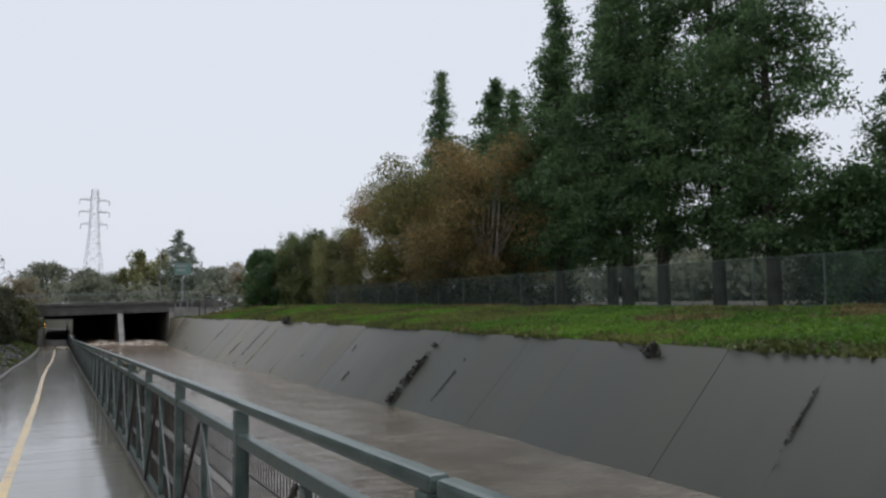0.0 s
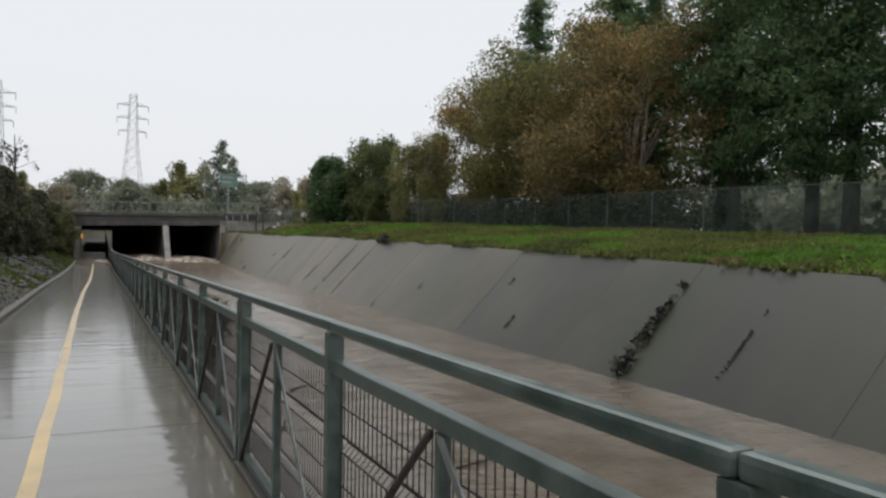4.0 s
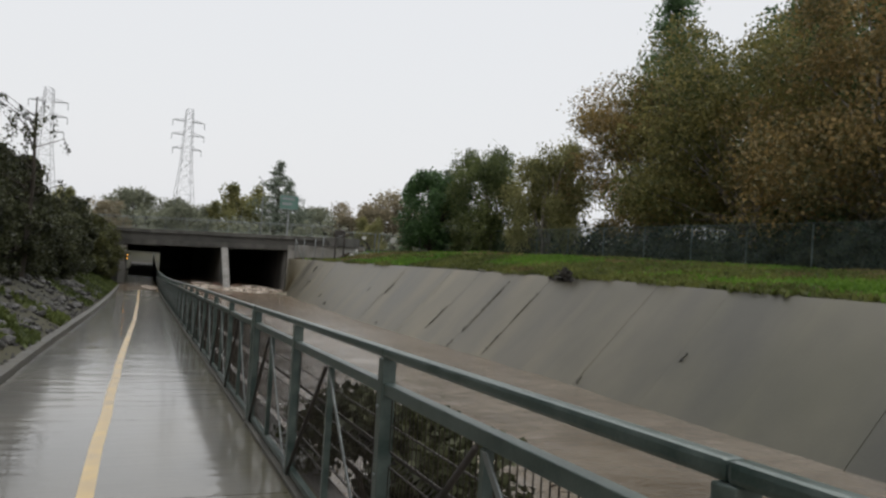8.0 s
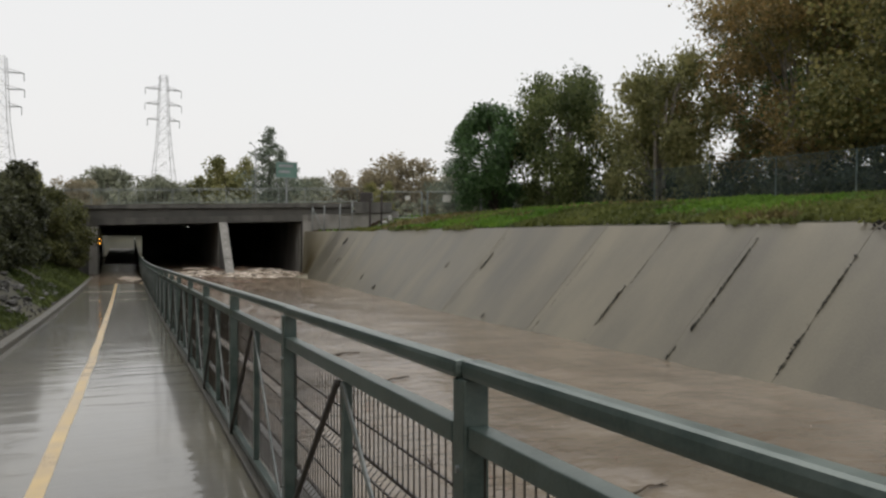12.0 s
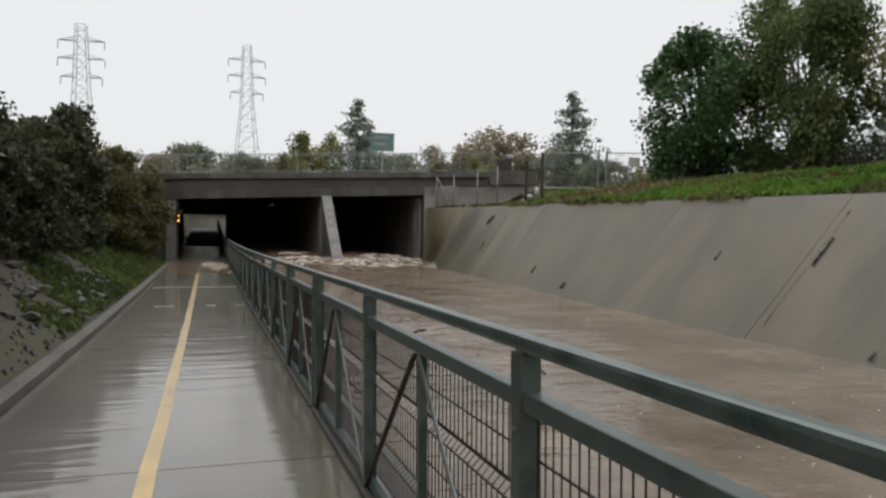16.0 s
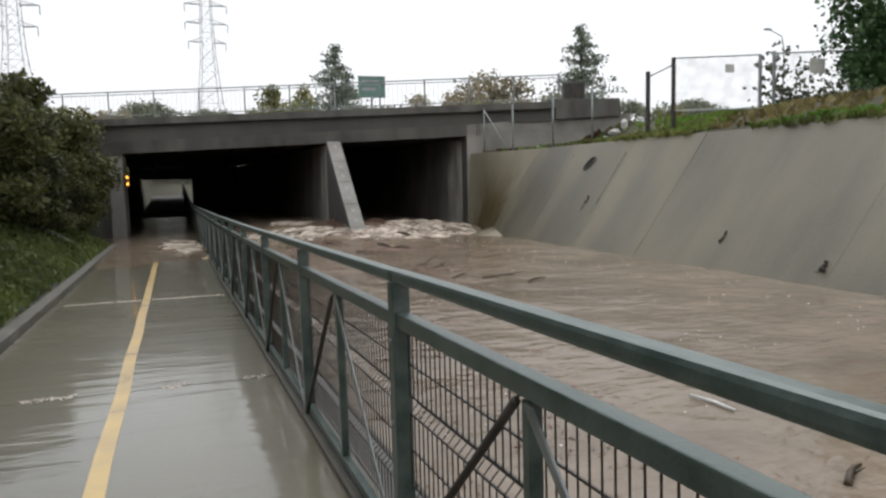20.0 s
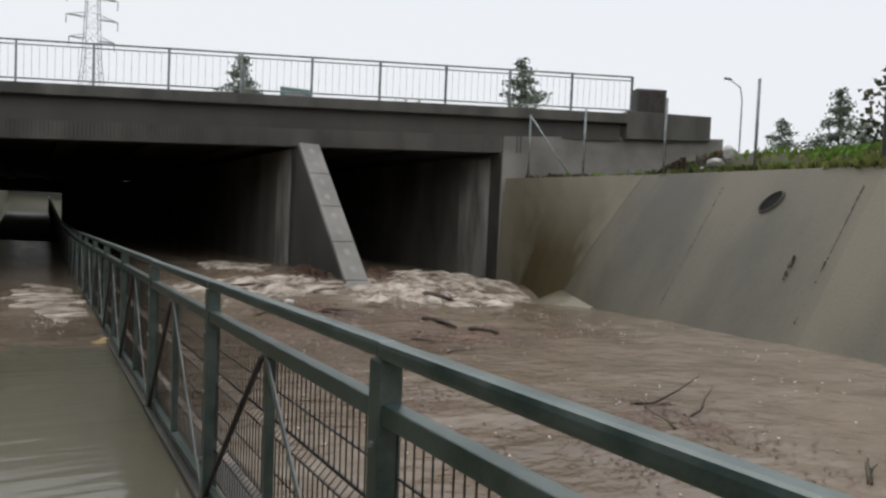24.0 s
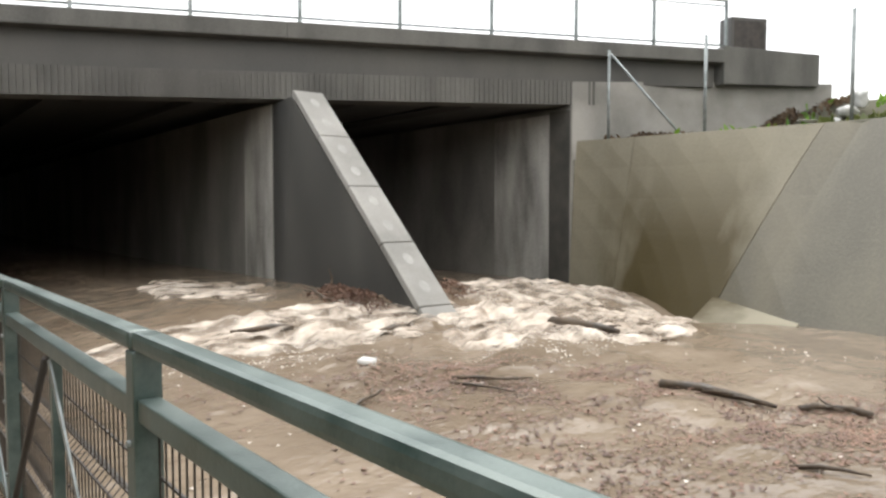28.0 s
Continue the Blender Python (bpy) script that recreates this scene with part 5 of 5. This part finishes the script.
for x, y, z, w in ((14.59, 77.0, 2.32, 0.15), (16.5, 75.9, 2.2, 0.26)):
    ob = Geo().box(x - w, x + w, y - 0.03, y - 0.015, z, z + w * 1.5).part("notice_sign", LITTER, bevel=0.004)
    tagged(ob, "small blank white notice plate wired to the gate", "sign", "notice plates")

# ---- pylons, highway sign, street lamps ----


def pylon(x, y, height, turn):
    ob = thing("power_pylon", "grey steel lattice transmission tower in the haze", "pylon", "transmission towers", at=pose(x, y, 1.0, 0, 0, turn))
    w = [(0, 2.6), (0.45, 1.35), (0.62, 0.95), (1.0, 0.6)]

    def half(f):
        return interp(f, [a for a, b in w], [b for a, b in w])
    levels = [0, 0.14, 0.27, 0.38, 0.47, 0.55, 0.62, 0.69, 0.76, 0.83, 0.90, 0.96, 1.0]
    for sx, sy in ((-1, -1), (1, -1), (1, 1), (-1, 1)):
        Geo().tube([(sx * half(f), sy * half(f), f * height) for f in levels], 0.052, 4).part("leg", PYLON, ob)
    web = Geo()
    for f, g in zip(levels, levels[1:]):
        a, b = half(f), half(g)
        for p, q in (((-a, -a), (b, -b)), ((a, -a), (-b, -b)), ((-a, a), (b, b)), ((a, a), (-b, b)), ((-a, -a), (-b, b)), ((a, -a), (b, b))):
            web.tube([(*p, f * height), (*q, g * height)], 0.022, 3, False)
        web.tube([(-b, -b, g * height), (b, -b, g * height)], 0.03, 3, False)
    web.part("bracing", PYLON, ob)["kind"] = "stuff"
    for f, reach in ((0.713, 2.6), (0.814, 2.95), (0.912, 2.9)):
        for s in (-1, 1):
            arm = Geo()
            for dy in (-0.5, 0.5):
                arm.tube([(s * half(f), dy, f * height), (s * reach, 0, f * height)], 0.06, 4)
            arm.tube([(s * half(f), 0, (f + 0.022) * height), (s * reach, 0, f * height)], 0.05, 4)
            arm.part("cross_arm", PYLON, ob)
            Geo().tube([(s * reach, 0, f * height), (s * reach, 0, f * height - 1.1)], 0.06, 5).part("insulator", PYLON, ob)


pylon(6.0, 173.0, 26.2, 8)
pylon(-16.1, 159.5, 24.2, -6)
sign = thing("highway_sign", "green highway sign on a tall steel post, lettering unreadable", "sign")
Geo().tube([(17.9, 127.4, 1.5), (17.9, 127.4, 7.3)], 0.10, 8).part("post", PYLON, sign)
Geo().box(16.6, 19.1, 127.0, 127.15, 7.2, 9.0).part("panel", SIGN_GREEN, sign)
for z in (7.13, 9.0):
    Geo().box(16.54, 19.16, 127.02, 127.13, z, z + 0.07).part("frame", PYLON, sign)
for z, x0, x1 in ((8.45, 16.9, 18.6), (7.75, 16.9, 18.2)):
    Geo().box(x0, x1, 126.985, 126.999, z, z + 0.28).part("lettering_bar", PYLON, sign, "pale unreadable lettering bar")
for x, y, h, s in ((14.9, 131.4, 10.1, -0.35), (54.0, 115, 11.0, -1)):
    lampost = thing("street_lamp", "slim grey street lamp with a curved arm", "street lamp", "street lamps on the road", at=pose(x, y, 1.5))
    Geo().tube([(0, 0, 0), (0, 0, h * 0.85), (0.3 * s, 0, h * 0.95), (1.8 * s, 0, h)], [0.09, 0.06, 0.05, 0.04], 7).part("pole", PYLON, lampost, smooth=True)
    Geo().box(1.6 * s, 2.3 * s, -0.15, 0.15, h - 0.08, h + 0.08).part("head", GALV, lampost, bevel=0.03)

# ---- foam, drift and litter on the water ----
rg = np.random.default_rng(8)


def foam_patch(name, cx, cy, rx, ry, k, seed):
    g = Geo()
    r = random.Random(seed)
    n = 72
    idx = {}
    for j in range(n):
        for i in range(n):
            u, v = 2 * i / (n - 1) - 1, 2 * j / (n - 1) - 1
            x, y = cx + rx * u, cy + ry * v
            d = math.hypot(u, v)
            z = wave(x, y) + 0.012 + k * (0.07 * (1 - d) + 0.10 * abs(noise.noise((x * 2.1, y * 2.6, seed))) + 0.06 * noise.noise((x * 5.0, y * 6.0, seed)) + 0.02 * noise.noise((x * 13.0, y * 15.0, seed)))
            rim = d + 0.45 * noise.noise((x * 1.3, y * 1.6, seed + 4))
            g.v.append((x, y, z - max(0, rim - 0.8) * 0.5))
    for j in range(n - 1):
        for i in range(n - 1):
            a = j * n + i
            g.f.append((a, a + 1, a + n + 1, a + n))
    ob = g.part(name, FOAM, smooth=True)
    return tagged(ob, "churning pale brown foam at the bridge pier", "foam", kind="stuff")


foam_patch("foam", 7.7, 83.8, 2.2, 1.15, 0.9, 1)
foam_patch("foam", 5.1, 84.9, 2.1, 0.8, 0.6, 2)
foam_patch("foam", 8.7, 85.6, 1.8, 0.9, 0.7, 3)
foam_patch("foam", 3.1, 85.2, 1.4, 0.4, 0.5, 4)


def branch(x, y, ln, turn, r, seed, lift=0.0):
    q = random.Random(seed)
    g = Geo()
    p = [(0, 0, 0.0), (ln * 0.35, 0.06 * ln * q.uniform(-1, 1), 0.03), (ln * 0.7, 0.08 * ln * q.uniform(-1, 1), 0.02 + lift), (ln, 0.1 * ln * q.uniform(-1, 1), 0.01 + 2 * lift)]
    g.tube(p, [r, r * 0.85, r * 0.6, r * 0.3], 6)
    for i in range(2):
        t = q.uniform(0.3, 0.9)
        b = (ln * t + 0.12 * ln, q.uniform(-0.14, 0.14) * ln, q.uniform(0.01, 0.07))
        g.tube([(ln * t * 0.85, 0, 0.02), b], [r * 0.4, r * 0.12], 4)
    ob = g.part("branch", TWIG, smooth=True, at=pose(x, y, wave(x, y) + r * 0.3, 0, 0, turn))
    tagged(ob, "dark wet drift branch floating on the flood water", "branch", "drift on the water")


for i, (x, y, ln, turn, r) in enumerate(((5.82, 81.32, 1.3, -86, 0.055), (4.42, 82.4, 0.85, -77, 0.018), (6.03, 80.25, 0.4, -50, 0.035), (4.75, 79.67, 0.55, -60, 0.02), (3.3, 82.2, 0.85, 36, 0.02), (4.73, 78.6, 0.65, 6, 0.016),
                                         (4.1, 63.9, 0.5, 30, 0.03), (3.1, 66.2, 0.6, 100, 0.012), (4.8, 44.6, 0.9, 15, 0.022), (5.6, 43.0, 0.7, -25, 0.02), (4.2, 48.3, 0.5, 5, 0.02), (3.9, 27.3, 0.9, 20, 0.025), (4.9, 21.4, 1.2, 12, 0.03),
                                         (3.4, 13.5, 0.9, -15, 0.02), (4.4, 11.2, 1.0, 25, 0.02), (5.5, 34.5, 0.8, 10, 0.022), (3.6, 57.2, 0.7, -30, 0.02), (4.4, 54.0, 0.8, 8, 0.022), (4.2, 84.9, 0.9, 170, 0.05), (5.0, 84.4, 1.0, 15, 0.05), (2.9, 70.2, 0.6, 130, 0.012), (3.0, 24.2, 0.9, 70, 0.02), (2.7, 21.3, 0.7, 110, 0.02), (3.4, 30.4, 0.8, 60, 0.018), (3.2, 41.5, 0.9, 80, 0.022), (3.7, 42.3, 0.6, 20, 0.018), (4.4, 50.8, 0.9, 30, 0.022), (3.4, 46.1, 0.7, 75, 0.016), (4.9, 59.6, 0.8, 95, 0.018))):
    branch(x, y, ln * 0.75, turn, r * 0.9, i)
stick = Geo().tube([(-0.24, 0, 0.01), (0.02, 0.012, 0.016), (0.24, 0, 0.01)], [0.013, 0.015, 0.010], 7).part("white_stick", LITTER, smooth=True, at=pose(4.36, 65.43, wave(4.36, 65.43) + 0.01, 0, 0, -84))
tagged(stick, "pale stripped stick floating on the water", "stick")
for x, y in ((3.6, 44.2), (4.3, 83.4), (5.0, 69.5), (2.7, 40.1), (3.1, 18.9), (4.6, 75.0)):
    ob = Geo().tube([(0, 0, 0), (0.12, 0, 0.02), (0.17, 0, 0.02)], [0.045, 0.045, 0.015], 8).part("plastic_bottle", LITTER, smooth=True, at=pose(x, y, wave(x, y) + 0.01, 0, 0, 37 * x))
    tagged(ob, "small white plastic bottle floating in the channel", "bottle", "litter on the water")
pts = []
for i in range(15000):
    y = rg.uniform(2, 84)
    x = 1.6 + abs(rg.normal()) * (1.3 if y < 30 else 2.0)
    if x < toe_x(y) - 0.3 and smooth_noise(x, y, 0.45, 30.0) + 0.6 * smooth_noise(x, y, 1.6, 33.0) > (0.05 if y < 46 and x < 5 else 0.22):
        pts.append((x, y, wave(x, y) + 0.012))
rl = np.random.default_rng(12)
me = leaves("leaf_litter", pts, 0.038, DEADLEAF, rl, flat=True)
tagged(link("leaf_litter", me), "floating reddish leaf litter on the flood water", "leaves", kind="stuff")

for cx, cy, rx, ry, k, seed in ((4.4, 88.2, 0.9, 1.8, 0.3, 5), (0.45, 86.2, 0.7, 2.4, 0.10, 6), (0.7, 83.6, 0.45, 0.9, 0.05, 9), (10.0, 85.2, 0.6, 0.9, 0.3, 7), (6.9, 84.3, 1.0, 0.8, 1.1, 8)):
    foam_patch("foam", cx, cy, rx, ry, k, seed)
# rafts of dead leaves and bark against the pier and out in the eddy
for x, y, rx, ry, h, k in ((5.37, 85.66, 0.34, 0.75, 0.16, 1100), (6.9, 85.6, 0.5, 0.4, 0.12, 420), (4.5, 82.6, 1.0, 1.2, 0.0, 1300), (5.4, 80.2, 1.3, 1.5, 0.0, 1700), (6.4, 79.4, 1.4, 1.0, 0.0, 900), (5.2, 75.4, 0.8, 0.9, 0.0, 500), (3.6, 80.6, 0.9, 1.3, 0.0, 700), (5.6, 81.6, 1.0, 0.8, 0.0, 600), (3.2, 77.0, 0.8, 1.6, 0.0, 700), (4.6, 74.5, 1.3, 1.8, 0.0, 600)):
    pts = []
    for i in range(int(k * 1.7)):
        u, v = rl.normal(size=2) * 0.5
        if smooth_noise(x + rx * u, y + ry * v, 2.2, 41.0) > -0.15 or h:
            pts.append((x + rx * u, y + ry * v, wave(x + rx * u, y + ry * v) + 0.015 + max(0, h * (1 - u * u - v * v)) * rl.uniform(0.2, 1)))
    tagged(link("leaf_raft", leaves("leaf_raft", pts, 0.034, DEADLEAF, rl, flat=not h)), "reddish-brown raft of drifted leaves and bark on the water", "leaves", kind="stuff")
for i, (x, y, ln, turn, r, lift) in enumerate(((7.18, 83.9, 0.95, -80, 0.085, 0.0), (5.4, 86.2, 0.8, 60, 0.03, 0.12), (5.2, 85.6, 0.6, 120, 0.025, 0.1), (4.5, 82.5, 0.7, -60, 0.02, 0.02), (6.3, 79.85, 0.4, 100, 0.03, 0.0), (5.2, 75.9, 0.6, -50, 0.014, 0.16), (5.45, 75.4, 0.45, 20, 0.014, 0.10), (4.95, 75.1, 0.4, 80, 0.012, 0.04), (5.25, 73.65, 0.4, 30, 0.02, 0.03), (5.7, 73.4, 0.8, -20, 0.022, 0.05), (6.3, 72.6, 0.6, 30, 0.02, 0.0))):
    branch(x, y, ln, turn, r, 60 + i, lift)
shrub = plant("shrub", "shrub", BUSH[1], 2.15, 31.6, -2.25, 80, 0.46, "dark leafless-looking shrub standing in the flood beside the railing", "shrub")
# a heap of white plastic sacks on the berm by the end block
for i, (x, y, sx, sz) in enumerate(((15.7, 84.2, 0.22, 0.12), (16.05, 84.1, 0.16, 0.19), (15.4, 84.3, 0.13, 0.08), (13.75, 83.2, 0.14, 0.05))):
    bm = bmesh.new()
    bmesh.ops.create_icosphere(bm, subdivisions=3, radius=1)
    for q in bm.verts:
        q.co *= 1 + 0.35 * noise.noise(q.co * 1.7 + Vector((i * 3.1, 0, 0))) + 0.12 * noise.noise(q.co * 5)
        q.co = Vector((q.co.x * sx, q.co.y * sx * 0.8, q.co.z * sz))
    me = bpy.data.meshes.new("plastic_sack")
    bm.to_mesh(me)
    bm.free()
    me.materials.append(SACK)
    me.polygons.foreach_set("use_smooth", [True] * len(me.polygons))
    tagged(link("plastic_sack", me, at=pose(x, y, ground_z(x, y) + sz * 0.55, 0, 0, 50 * i)), "crumpled white plastic sack dumped on the earth berm", "sack", "dumped sacks")
# dry reddish weeds along the wing wall's foot and over the bare shelf
pts = []
for i in range(2600):
    t = rl.uniform(0, 1)
    x = 11.5 + 5.2 * t
    y = min(86.9 - 0.24 * (x - 11), 86.2 - 0.42 * (x - 13.9)) - abs(rl.normal()) * 0.35
    if smooth_noise(x, y, 1.3, 17.0) > -0.05:
        pts.append((x, y, ground_z(x, min(y, 87)) + rl.uniform(0.0, 0.10)))
tufts("dead_weeds", "reddish dead weeds at the wing wall's foot", pts, 0.08, DEADWEED, 31)
pts = []
for i in range(2600):
    y = rl.uniform(20, 84)
    x = 1.7 + rl.uniform(0, 1) ** 1.3 * (toe_x(y) - 2.2)
    if smooth_noise(x, y, 0.5, 51.0) + 0.02 * (y - 60) > 0.15:
        pts.append((x, y, wave(x, y) + 0.014))
for x, y, rx, ry, k in ((0.55, 83.0, 0.3, 1.0, 160), (7.0, 82.9, 1.4, 0.35, 420), (3.4, 84.4, 0.9, 0.7, 380)):
    for i in range(k):
        u, v = rl.normal(size=2) * 0.6
        if smooth_noise(x + rx * u, y + ry * v, 3.0, 61.0) > -0.05:
            pts.append((x + rx * u, y + ry * v, wave(x + rx * u, y + ry * v) + 0.014))
# pale flecks strewn along two path joints to imitate their bright ripple glint
for y in (67.08, 73.12):
    for i in range(420):
        u, v = rl.uniform(-1.35, 1.0), rl.normal() * 0.035
        if smooth_noise(u, y, 3.0, 66.0) > -0.3:
            pts.append((u, y + v + 0.05 * smooth_noise(u, y, 2.0, 67.0), path_z(y + v) + 0.006))
tagged(link("foam_flecks", leaves("foam_flecks", pts, 0.032, FLECK, rl, flat=True)), "small white foam flecks on the brown water, and glints along two path joints", "foam", kind="stuff")
# torn plastic caught by the sill and on the bank crest
for x, y, z, size, mat, text, kind in ((1.05, 80.86, path_z(80.86) + 0.02, 0.09, YELLOW, "torn orange wrapper washed against the railing sill", "wrapper"), (13.3, 53.8, crest_z(53.8) + 0.05, 0.12, LITTER, "scrap of white paper on the bank crest", "paper scrap"),
                                       (12.05, 83.2, crest_z(83.2) + 0.05, 0.09, LITTER, "white plastic scrap lying on the bank crest", "plastic scrap")):
    bm = bmesh.new()
    bmesh.ops.create_grid(bm, x_segments=6, y_segments=5, size=size)
    for q in bm.verts:
        q.co.z = size * 0.45 * noise.noise(q.co * 9 + Vector((x, y, 0)))
        q.co.x *= 1.5 + 0.6 * noise.noise(q.co * 14)
    bmesh.ops.solidify(bm, geom=bm.faces[:], thickness=0.004)
    me = bpy.data.meshes.new("litter")
    bm.to_mesh(me)
    bm.free()
    me.materials.append(mat)
    tagged(link(kind.replace(" ", "_"), me, at=pose(x, y, z, 6, -8, 40 * x)), text, kind)
